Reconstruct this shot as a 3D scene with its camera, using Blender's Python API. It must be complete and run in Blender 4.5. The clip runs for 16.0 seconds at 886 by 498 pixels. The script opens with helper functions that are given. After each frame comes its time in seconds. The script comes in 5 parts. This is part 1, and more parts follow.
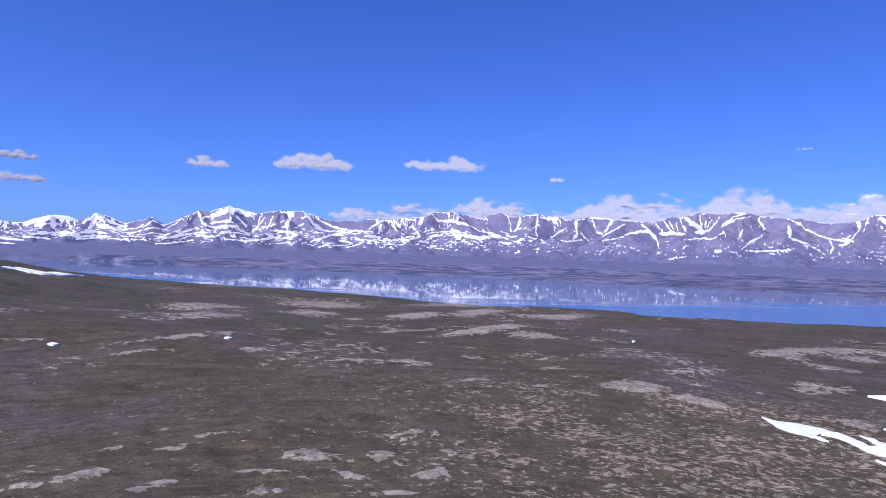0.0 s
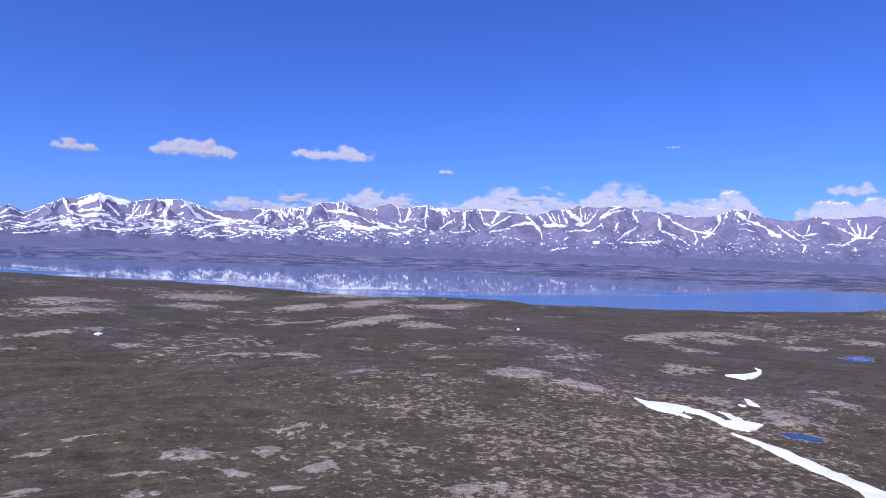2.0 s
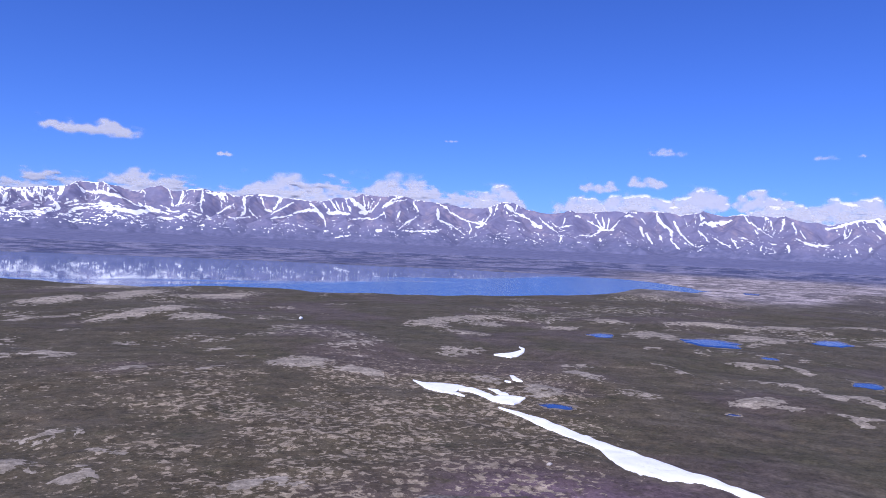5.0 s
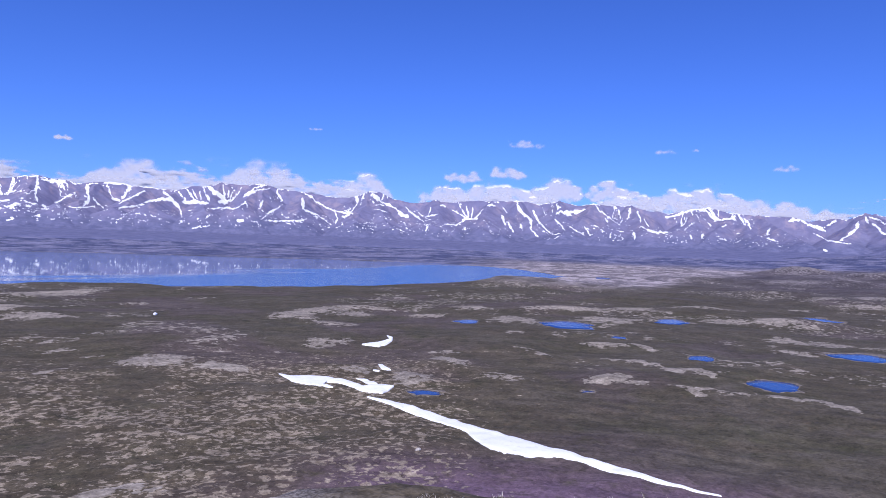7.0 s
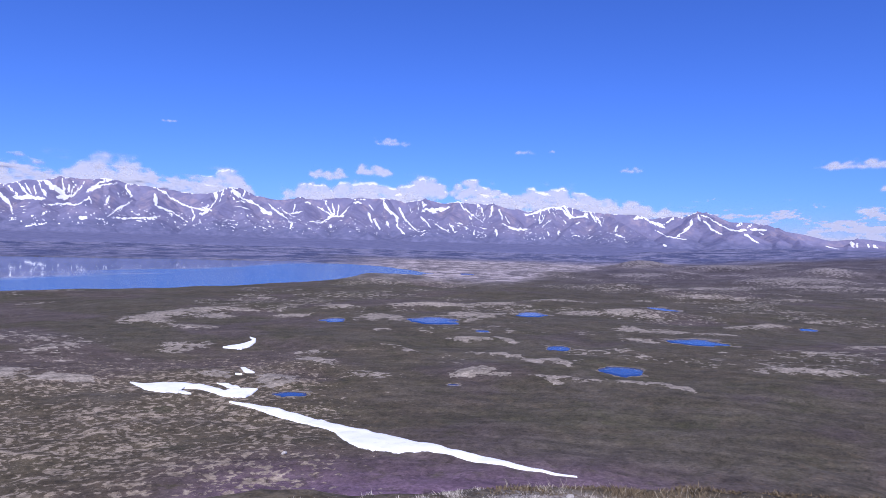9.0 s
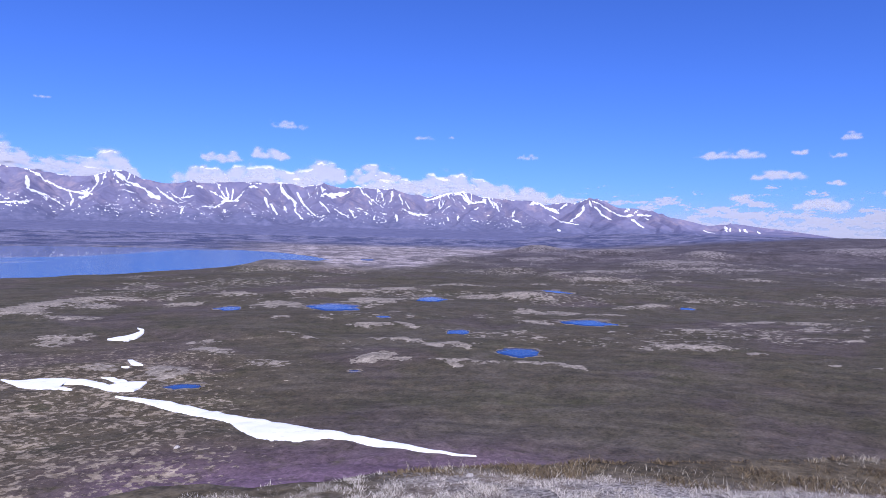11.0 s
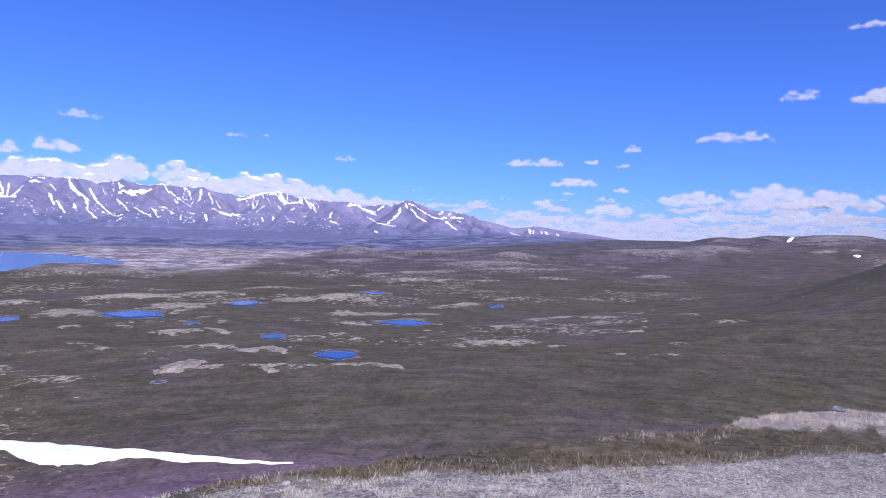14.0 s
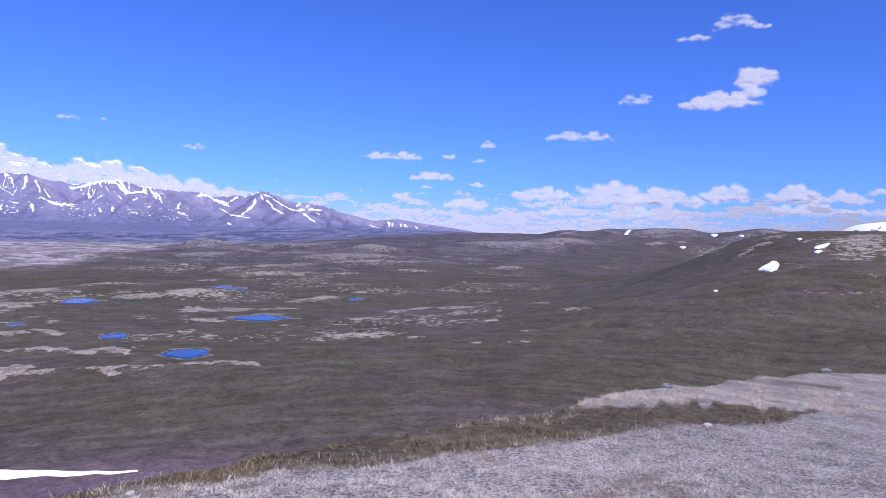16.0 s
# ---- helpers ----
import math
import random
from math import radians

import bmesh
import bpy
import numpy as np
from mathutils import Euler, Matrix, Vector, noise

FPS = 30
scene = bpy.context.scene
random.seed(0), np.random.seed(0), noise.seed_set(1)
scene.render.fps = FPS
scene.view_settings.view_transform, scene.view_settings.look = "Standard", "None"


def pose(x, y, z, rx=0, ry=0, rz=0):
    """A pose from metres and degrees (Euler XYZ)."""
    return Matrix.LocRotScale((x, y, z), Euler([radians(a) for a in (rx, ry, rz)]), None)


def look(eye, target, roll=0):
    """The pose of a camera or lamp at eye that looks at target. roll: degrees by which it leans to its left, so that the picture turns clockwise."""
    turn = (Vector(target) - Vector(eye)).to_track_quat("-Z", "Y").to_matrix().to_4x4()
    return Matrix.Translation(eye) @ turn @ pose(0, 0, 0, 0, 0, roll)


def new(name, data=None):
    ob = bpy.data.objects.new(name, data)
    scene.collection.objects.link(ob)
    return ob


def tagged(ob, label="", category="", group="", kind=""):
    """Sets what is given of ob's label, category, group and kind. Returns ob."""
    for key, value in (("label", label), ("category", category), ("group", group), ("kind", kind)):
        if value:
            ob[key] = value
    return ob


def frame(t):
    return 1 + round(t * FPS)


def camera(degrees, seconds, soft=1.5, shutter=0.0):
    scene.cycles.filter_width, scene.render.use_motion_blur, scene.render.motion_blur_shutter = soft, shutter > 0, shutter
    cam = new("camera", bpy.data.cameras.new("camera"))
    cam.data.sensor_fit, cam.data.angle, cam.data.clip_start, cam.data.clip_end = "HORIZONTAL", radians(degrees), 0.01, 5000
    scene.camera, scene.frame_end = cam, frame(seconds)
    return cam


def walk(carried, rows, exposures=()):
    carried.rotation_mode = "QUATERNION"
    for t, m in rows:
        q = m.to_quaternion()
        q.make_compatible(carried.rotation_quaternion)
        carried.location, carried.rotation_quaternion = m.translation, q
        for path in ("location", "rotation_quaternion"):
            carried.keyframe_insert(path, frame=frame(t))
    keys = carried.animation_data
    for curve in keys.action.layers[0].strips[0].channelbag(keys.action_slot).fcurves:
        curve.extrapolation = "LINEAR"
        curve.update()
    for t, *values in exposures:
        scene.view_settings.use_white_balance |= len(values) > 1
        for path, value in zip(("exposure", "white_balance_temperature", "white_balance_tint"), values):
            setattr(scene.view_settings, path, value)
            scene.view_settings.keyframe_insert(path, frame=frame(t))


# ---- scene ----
# ---------------------------------------------------------------- camera
cam = camera(67.3, 16.0, soft=0.7)
EYE = (0.0, 0.0, 1.65)
PATH = [
    (0.0, 90.41, -1.88, -0.00),
    (0.5, 90.18, -2.27, -2.61),
    (1.0, 89.79, -2.06, -5.13),
    (1.5, 89.90, -1.70, -6.83),
    (2.0, 89.93, -1.96, -9.49),
    (2.5, 89.99, -2.07, -12.07),
    (3.0, 90.51, -2.11, -15.79),
    (3.5, 90.62, -1.93, -18.60),
    (4.0, 90.22, -2.10, -21.43),
    (4.2, 90.15, -2.17, -22.56),
    (6.3, 88.78, -2.35, -36.34),
    (6.5, 88.83, -2.13, -37.18),
    (7.0, 89.12, -1.97, -39.41),
    (7.5, 89.27, -1.53, -41.95),
    (8.0, 89.28, -1.09, -44.78),
    (8.5, 89.30, -1.46, -47.92),
    (9.0, 89.26, -1.67, -50.86),
    (9.2, 89.22, -1.76, -52.15),
    (11.3, 88.14, -1.45, -61.10),
    (11.5, 88.07, -1.39, -62.44),
    (12.0, 87.42, -1.66, -65.57),
    (12.5, 87.32, -1.81, -68.30),
    (13.0, 87.77, -1.94, -70.78),
    (13.5, 88.53, -1.82, -72.64),
    (14.0, 88.82, -1.84, -75.04),
    (14.5, 88.89, -1.75, -77.67),
    (15.0, 88.80, -1.83, -80.25),
    (15.5, 88.52, -2.14, -83.68),
    (16.0, 88.57, -1.93, -87.11),
]
walk(cam, [(t, pose(*EYE, rx, ry, rz)) for t, rx, ry, rz in PATH],
     exposures=[(0.0, -0.10), (4.0, -0.13), (9.0, -0.09), (12.5, 0.03), (16.0, 0.11)])

# ---------------------------------------------------------------- world, sun, exposure
SUN_BEARING, SUN_HEIGHT = 229.0, 48.0      # degrees clockwise from +y, degrees up

world = bpy.data.worlds.new("sky")
scene.world = world
world.use_nodes = True
wn = world.node_tree
wn.nodes.clear()
sky = wn.nodes.new("ShaderNodeTexSky")
sky.sky_type = "NISHITA"
sky.sun_disc = False
sky.sun_elevation = radians(SUN_HEIGHT)
sky.sun_rotation = radians(SUN_BEARING)
sky.altitude = 1500.0
sky.air_density = 1.0
sky.dust_density = 1.5
sky.ozone_density = 1.5
sat = wn.nodes.new("ShaderNodeVectorMath")      # the deep blue of thin mountain air
sat.operation = "MULTIPLY"
sat.inputs[1].default_value = (0.330, 0.568, 1.43)
back = wn.nodes.new("ShaderNodeBackground")
back.inputs["Strength"].default_value = 0.130
wout = wn.nodes.new("ShaderNodeOutputWorld")
wn.links.new(sky.outputs[0], sat.inputs[0])
wn.links.new(sat.outputs[0], back.inputs["Color"])
wn.links.new(back.outputs[0], wout.inputs["Surface"])

sun_data = bpy.data.lights.new("sun", "SUN")
sun_data.energy = 4.85
sun_data.angle = radians(0.5)
sun_data.color = (1.0, 0.945, 0.90)
sun = new("sun", sun_data)
sb, sh = radians(SUN_BEARING), radians(SUN_HEIGHT)
sun.matrix_world = look((0, 0, 900), (-math.sin(sb) * math.cos(sh), -math.cos(sb) * math.cos(sh), 900 - math.sin(sh)))

# ---------------------------------------------------------------- shape of the land
LAKE_Z = -58.0


def lattice(ix, iy, seed):
    h = (ix * 374761393 + iy * 668265263 + seed * 974634777) & 0xFFFFFFFF
    h = ((h ^ (h >> 13)) * 1274126177) & 0xFFFFFFFF
    h = ((h ^ (h >> 16)) * 2246822519) & 0xFFFFFFFF
    return ((h ^ (h >> 15)) & 0xFFFFFF) / 16777215.0


def vnoise(x, y, seed=0):
    """Smooth noise from 0 to 1 on a unit lattice."""
    x, y = np.broadcast_arrays(np.asarray(x, float), np.asarray(y, float))
    fx, fy = np.floor(x), np.floor(y)
    ix, iy = fx.astype(np.int64), fy.astype(np.int64)
    u, v = x - fx, y - fy
    u, v = u * u * u * (u * (u * 6 - 15) + 10), v * v * v * (v * (v * 6 - 15) + 10)
    a, b = lattice(ix, iy, seed), lattice(ix + 1, iy, seed)
    c, d = lattice(ix, iy + 1, seed), lattice(ix + 1, iy + 1, seed)
    return (a * (1 - u) + b * u) * (1 - v) + (c * (1 - u) + d * u) * v


def fbm(x, y, octaves=4, seed=0, gain=0.5):
    total, amp, norm = 0.0, 1.0, 0.0
    for k in range(octaves):
        total = total + amp * vnoise(x * 2.03 ** k + 17.3 * k, y * 2.03 ** k - 9.1 * k, seed + k)
        norm += amp
        amp *= gain
    return total / norm


def smooth(v, a, b):
    t = np.clip((v - a) / (b - a), 0, 1)
    return t * t * (3 - 2 * t)


def bearing(x, y):
    return np.degrees(np.arctan2(x, y))


def shore_near(az):
    return np.interp(az, [-80, -45, -33, -28, -26, -13, 1, 15, 21.5, 34, 43.5, 47, 48.8, 49.5],
                     [1700, 1500, 1400, 1300, 1175, 1005, 828, 790, 768, 836, 955, 1040, 1130, 1185])


def shore_far(az):
    return np.interp(az, [-80, -60, -31, -17, 0, 18, 26, 39, 45, 48, 49.5],
                     [1800, 2500, 2470, 1990, 1740, 1650, 1615, 1590, 1440, 1290, 1185])


# bearing, distance to the brow of the knoll on which the camera stands
BROW_AZ = [-180, -150, -60, 8, 21, 28, 36, 45, 50, 59, 69.5, 79, 88.5, 98, 104, 110, 115, 121, 150, 180]
BROW_R = [30, 12, 3.6, 3.6, 5.7, 6.2, 6.35, 6.0, 6.05, 6.35, 7.05, 7.8, 9.0, 11.1, 15.3, 18.4, 25, 34, 36, 30]

PONDS = []       # x, y, half length, half width, turn in degrees, level
MOUNDS = []      # x, y, height, half length, half width, turn in degrees


def ground_base(x, y):
    x, y = np.asarray(x, float), np.asarray(y, float)
    r = np.hypot(x, y) + 1e-6
    az = bearing(x, y)
    steep, gentle = -0.43 * r, -44.0 - 11.8 * (1 - np.exp(-r / 300.0))
    low = np.maximum(steep, gentle) + 2.5 * np.log1p(np.exp(-np.abs(steep - gentle) / 2.5)) * smooth(r, 40, 90)
    # the rise towards the low ridge on the right, and hills on it
    u = x * math.sin(radians(107)) + y * math.cos(radians(107))
    low = low + 60 * smooth(u, 520, 2000) * smooth(az, 62, 94)
    for ha, hr, amp, sx, sy in ((122, 690, 65.2, 120, 260), (110.8, 720, 17.0, 46, 130), (114.5, 740, 7.4, 40, 120), (97.6, 1700, 21.0, 50, 120), (101.3, 1700, 22.4, 40, 130),
                                (104.6, 1680, 26.4, 42, 130), (107.3, 1660, 23.9, 36, 130), (110.3, 1640, 19.4, 40, 130), (113.2, 1620, 35.6, 48, 130), (116.6, 1600, 21.5, 48, 130),
                                (-45, 1000, 62, 170, 330), (71, 1300, 12, 160, 140), (81, 1450, 7, 120, 120)):
        a = radians(ha)
        dx, dy = x - hr * math.sin(a), y - hr * math.cos(a)
        across = dx * math.cos(a) - dy * math.sin(a)
        along = dx * math.sin(a) + dy * math.cos(a)
        low = low + amp * np.exp(-0.5 * ((across / sx) ** 2 + (along / sy) ** 2)) * smooth(r, 120, 420)
    # the apron at the foot of the mountains
    far = shore_far(np.clip(az, -80, 49.5))
    low = low + 34 * smooth(r, 1900, 3000) * (1 - smooth(az, 74, 92))
    # undulation
    away = smooth(r, 60, 320)
    low = low + away * (fbm(x / 130, y / 130, 3, 11) - 0.5) * 9 * (1 - 0.75 * smooth(r, 700, 1100) * (1 - smooth(az, 50, 70)))
    low = low + smooth(r, 30, 120) * (fbm(x / 26, y / 26, 2, 21) - 0.5) * 1.6
    # hummocks
    low = low + smooth(r, 30, 80) * (1 - smooth(r, 200, 430)) * (fbm(x / 6.5, y / 6.5, 2, 23) - 0.5) * 1.1
    low = low + smooth(az, 88, 98) * smooth(r, 1150, 1400) * (fbm(x / 150, y / 150, 3, 25) - 0.5) * 9
    for mx, my, mh, ml, mw, turn in MOUNDS:
        reach = 3.0 * max(ml, mw)
        near = (np.abs(x - mx) < reach) & (np.abs(y - my) < reach)
        if near.any():
            c, s = math.cos(radians(turn)), math.sin(radians(turn))
            dx, dy = x[near] - mx, y[near] - my
            p, q = (dx * c + dy * s) / ml, (dy * c - dx * s) / mw
            low[near] += mh * np.exp(-(p * p + q * q))
    # lake basin
    inside = np.minimum(r - shore_near(az), far - r) + (vnoise(x / 60, y / 60, 5) - 0.5) * 40 * smooth(far - r, 0, 1) + (vnoise(x / 90, y / 90, 6) - 0.5) * 22
    lake = smooth(inside, -60, 30) * smooth(az, -82, -76) * (1 - smooth(az, 49.6, 51))
    low = low * (1 - lake) + (LAKE_Z - 4.5) * lake
    # the knoll under the camera
    rc = np.interp(az, BROW_AZ, BROW_R)
    top = -0.11 * np.minimum(r, rc) - 0.62 * np.maximum(r - rc, 0) - 0.25 * np.maximum(r - rc - 6, 0)
    top = top + (fbm(x / 1.7, y / 1.7, 3, 31) - 0.5) * 0.14 * smooth(r, 1.5, 4)
    k = 0.35
    z = np.maximum(low, top) + k * np.log1p(np.exp(-np.abs(low - top) / k)) * smooth(r, 9, 30)
    return z


def pond_distance(x, y, px, py, pl, pw, turn):
    """1 on the uneven shore of a pond, less inside."""
    c, s = math.cos(radians(turn)), math.sin(radians(turn))
    p, q = ((x - px) * c + (y - py) * s) / pl, (-(x - px) * s + (y - py) * c) / pw
    return np.sqrt(p * p + q * q) * (1 + 1.0 * (fbm(p * 1.5 + px, q * 1.5 + py, 4, 37) - 0.45))


def ground(x, y):
    z = ground_base(x, y)
    for px, py, pl, pw, turn, level in PONDS:
        near = np.hypot(x - px, y - py) < 2.6 * max(pl, pw)
        if near.any():
            d = pond_distance(x[near], y[near], px, py, pl, pw, turn)
            f = 1 - smooth(d, 1.0, 1.7)
            z[near] = z[near] * (1 - f) + (level - 0.7 + 0.9 * smooth(d, 0.75, 1.15)) * f
    return z


def pond_at(x, y, half_length, half_width, turn):
    level = float(ground_base(np.array([x]), np.array([y]))[0]) - 0.3
    PONDS.append((x, y, half_length, half_width, turn, level))


def mound_at(x, y, height, half_length, half_width, turn=0.0):
    MOUNDS.append((x, y, height, half_length, half_width, turn))


# ---------------------------------------------------------------- plan of the ground: mounds and ponds
# stony knolls on the way to the ridge
mound_at(1388, 569, 20, 80, 55, -68)
mound_at(822, 366, 9, 60, 40, -66)
mound_at(1175, 187, 13, 42, 40, -81)
mound_at(1060, 206, 9, 90, 60, -79)
mound_at(1243, 131, 9, 110, 60, -84)
mound_at(1329, -46, 10, 110, 70, -92)
mound_at(1250, 358, 10, 120, 70, -74)
mound_at(1032, 572, 6, 110, 60, -61)
mound_at(1439, -177, 10, 80, 60, -97)
mound_at(604, 392, 4, 70, 40, -57)
mound_at(780, 253, 4, 90, 40, -72)
mound_at(661, 640, 9, 95, 55, -45)

mound_at(90, 264, 2.2, 26, 20, -19)
mound_at(50, 493, 3.0, 46, 34, -6)
mound_at(148, 194, 1.6, 8, 8, -37)
mound_at(216, 155, 1.5, 14, 12, -54)
mound_at(534, 215, 3.0, 29, 29, -68)
pond_at(140, 177, 5.0, 4.2, -38)
pond_at(298, 334, 8.6, 13.5, -42)
pond_at(337, 282, 18.6, 22.0, -50)
pond_at(435, 266, 11.0, 20.0, -59)
pond_at(612, 235, 14.5, 30.0, -69)
pond_at(375, 121, 17.0, 13.6, -72)
pond_at(253, 111, 9.4, 10.0, -66)
pond_at(290, 161, 6.4, 9.0, -61)
pond_at(310, 221, 4.2, 5.2, -55)
pond_at(548, 99, 6.6, 11.0, -80)
pond_at(192, 149, 3.0, 1.5, -52)
pond_at(905, 683, 14.0, 26.0, -53)

# ---------------------------------------------------------------- materials
class Nodes:
    """A node material put together line by line."""

    def __init__(self, name):
        self.mat = bpy.data.materials.new(name)
        self.mat.use_nodes = True
        self.tree = self.mat.node_tree
        self.tree.nodes.clear()
        self.out = self.tree.nodes.new("ShaderNodeOutputMaterial")

    def add(self, kind, **values):
        n = self.tree.nodes.new(kind)
        for key, value in values.items():
            if key in n.inputs:
                self.put(n, key, value)
        return n

    def put(self, node, key, value):
        if isinstance(value, bpy.types.NodeSocket):
            self.tree.links.new(value, node.inputs[key])
        else:
            node.inputs[key].default_value = value

    def position(self):
        return self.add("ShaderNodeNewGeometry").outputs["Position"]

    def local(self):
        return self.add("ShaderNodeTexCoord").outputs["Object"]

    def stretch(self, vector, scale, turn=0.0):
        n = self.add("ShaderNodeMapping")
        self.put(n, "Vector", vector)
        n.inputs["Scale"].default_value = scale
        n.inputs["Rotation"].default_value = (0, 0, radians(turn))
        return n.outputs[0]

    def noise(self, vector, scale, detail=3.0, rough=0.55, distort=0.0):
        n = self.add("ShaderNodeTexNoise", Vector=vector, Scale=scale, Detail=detail, Roughness=rough, Distortion=distort)
        return n.outputs["Fac"]

    def math(self, op, a, b=0.0, c=0.0):
        n = self.add("ShaderNodeMath")
        n.operation = op
        for k, v in enumerate((a, b, c)):
            self.put(n, k, v)
        return n.outputs[0]

    def ramp(self, v, a, b, low=0.0, high=1.0):
        n = self.add("ShaderNodeMapRange")
        n.interpolation_type = "SMOOTHSTEP"
        for k, x in enumerate((v, a, b, low, high)):
            self.put(n, k, x)
        return n.outputs[0]

    def mix(self, fac, a, b):
        n = self.tree.nodes.new("ShaderNodeMix")
        n.data_type = "RGBA"
        self.put(n, 0, fac)
        for k, v in ((6, a), (7, b)):
            if isinstance(v, bpy.types.NodeSocket):
                self.tree.links.new(v, n.inputs[k])
            else:
                n.inputs[k].default_value = (*v, 1)
        return n.outputs[2]

    def shade(self, colour, k):
        """colour times a grey factor k."""
        n = self.tree.nodes.new("ShaderNodeVectorMath")
        n.operation = "SCALE"
        if isinstance(colour, bpy.types.NodeSocket):
            self.tree.links.new(colour, n.inputs[0])
        else:
            n.inputs[0].default_value = colour
        self.put(n, "Scale", k)
        return n.outputs[0]

    def attribute(self, name):
        n = self.tree.nodes.new("ShaderNodeAttribute")
        n.attribute_name = name
        return n

    def split(self, colour):
        n = self.add("ShaderNodeSeparateColor")
        self.tree.links.new(colour, n.inputs[0])
        return n.outputs

    def bump(self, height, strength, distance):
        return self.add("ShaderNodeBump", Height=height, Strength=strength, Distance=distance).outputs[0]

    def surface(self, **values):
        b = self.add("ShaderNodeBsdfPrincipled")
        for key, v in values.items():
            key = key.replace("_", " ")
            if isinstance(v, tuple) and len(v) == 3 and key == "Base Color":
                v = (*v, 1)
            self.put(b, key, v)
        self.tree.links.new(b.outputs[0], self.out.inputs["Surface"])
        return self.mat


def ground_material():
    m = Nodes("tundra")
    p = m.position()
    a = m.split(m.attribute("cover_a").outputs["Color"])      # pale, speckle, heath
    b = m.split(m.attribute("cover_b").outputs["Color"])      # marsh, hazed scrub, straw
    moss = m.attribute("moss").outputs["Fac"]
    far = m.attribute("far").outputs["Fac"]
    broad = m.noise(p, 0.012, 4, 0.6)
    mid = m.noise(p, 0.11, 5, 0.65, 0.6)
    fine = m.noise(p, 0.9, 4, 0.7)
    tuft = m.noise(p, 6.0, 3, 0.7)
    col = m.mix(m.ramp(broad, 0.35, 0.65), (0.077, 0.065, 0.046), (0.093, 0.079, 0.062))
    col = m.mix(m.ramp(mid, 0.42, 0.72, 0.0, 0.55), col, (0.062, 0.057, 0.034))
    col = m.mix(m.math("MULTIPLY", m.ramp(m.noise(p, 0.05, 5, 0.7), 0.5, 0.7), 0.5), col, (0.092, 0.078, 0.060))
    col = m.mix(m.ramp(m.noise(p, 0.020, 5, 0.65), 0.45, 0.68, 0.0, 0.55), col, (0.069, 0.064, 0.038))
    col = m.mix(m.ramp(m.noise(p, 0.031, 6, 0.7, 0.4), 0.50, 0.70, 0.0, 0.75), col, (0.096, 0.082, 0.067))
    # rusty dwarf birch and sedge
    rust = m.math("MULTIPLY", m.ramp(m.noise(p, 0.35, 5, 0.7, 0.5), 0.52, 0.64), m.math("MAXIMUM", m.ramp(m.noise(p, 0.018, 3, 0.6), 0.42, 0.6), a[1]))
    col = m.mix(m.math("MULTIPLY", a[1], 0.6), col, (0.089, 0.070, 0.045))
    col = m.mix(m.math("MULTIPLY", rust, 0.5), col, (0.118, 0.088, 0.058))
    # rusty and olive stretches on the slopes
    col = m.mix(m.ramp(m.noise(p, 0.042, 6, 0.68, 0.3), 0.55, 0.68, 0.0, 0.28), col, (0.118, 0.089, 0.060))
    col = m.mix(m.ramp(m.noise(p, 0.057, 6, 0.68, 0.3), 0.56, 0.68, 0.0, 0.6), col, (0.060, 0.058, 0.033))
    # heather, in flower or bare, purple brown
    hm = m.math("MULTIPLY", a[2], m.ramp(m.noise(p, 0.16, 5, 0.7), 0.22, 0.52))
    col = m.mix(m.math("MULTIPLY", hm, 0.92), col, (0.160, 0.100, 0.158))
    # far moor: lichen tones shifted to lilac-grey, distance haze put into the colour
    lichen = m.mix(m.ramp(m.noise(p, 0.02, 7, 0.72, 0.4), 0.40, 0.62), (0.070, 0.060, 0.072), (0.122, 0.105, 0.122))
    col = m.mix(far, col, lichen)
    # marsh flats
    wide = m.noise(p, 0.028, 8, 0.75)
    marsh = m.mix(m.ramp(wide, 0.44, 0.58), (0.150, 0.132, 0.144), (0.45, 0.392, 0.405))
    col = m.mix(b[0], col, marsh)
    # dwarf scrub on the far apron, with blue distance haze painted into its colour
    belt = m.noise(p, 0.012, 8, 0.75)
    hazed_scrub = m.mix(m.ramp(belt, 0.42, 0.60), (0.064, 0.074, 0.150), (0.205, 0.202, 0.300))
    col = m.mix(b[1], col, hazed_scrub)
    # grey lichen and gravel patches, broken into branching strips
    edge = m.math("MULTIPLY_ADD", m.noise(p, 0.06, 5, 0.6, 0.8), 1.7, -0.85)
    holes = m.math("MULTIPLY_ADD", m.noise(p, 0.24, 4, 0.6, 0.3), 3.3, -1.65)
    big = m.math("ADD", m.math("ADD", edge, holes), a[0])
    big = m.math("MULTIPLY", m.ramp(big, 0.50, 0.60), m.ramp(a[0], 0.03, 0.22))
    spot = m.noise(p, 0.44, 5, 0.60, 0.15)
    herd = m.math("MULTIPLY_ADD", m.noise(p, 0.085, 3, 0.6, 0.5), 0.22, -0.11)
    small = m.ramp(m.math("ADD", m.math("ADD", spot, herd), m.math("MULTIPLY_ADD", a[1], 0.22, -0.22)), 0.508, 0.548)
    small = m.math("MULTIPLY", small, m.ramp(a[1], 0.0, 0.25))
    crumb = m.ramp(m.noise(p, 1.3, 5, 0.7), 0.57, 0.65)
    small = m.math("MAXIMUM", small, m.math("MULTIPLY", crumb, m.math("MULTIPLY", a[1], 0.5)))
    stone = m.mix(m.ramp(m.noise(p, 0.5, 4, 0.7), 0.3, 0.7), (0.197, 0.168, 0.140), (0.358, 0.312, 0.264))
    # the same lilac haze tint painted on far stones
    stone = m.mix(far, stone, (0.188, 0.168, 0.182))
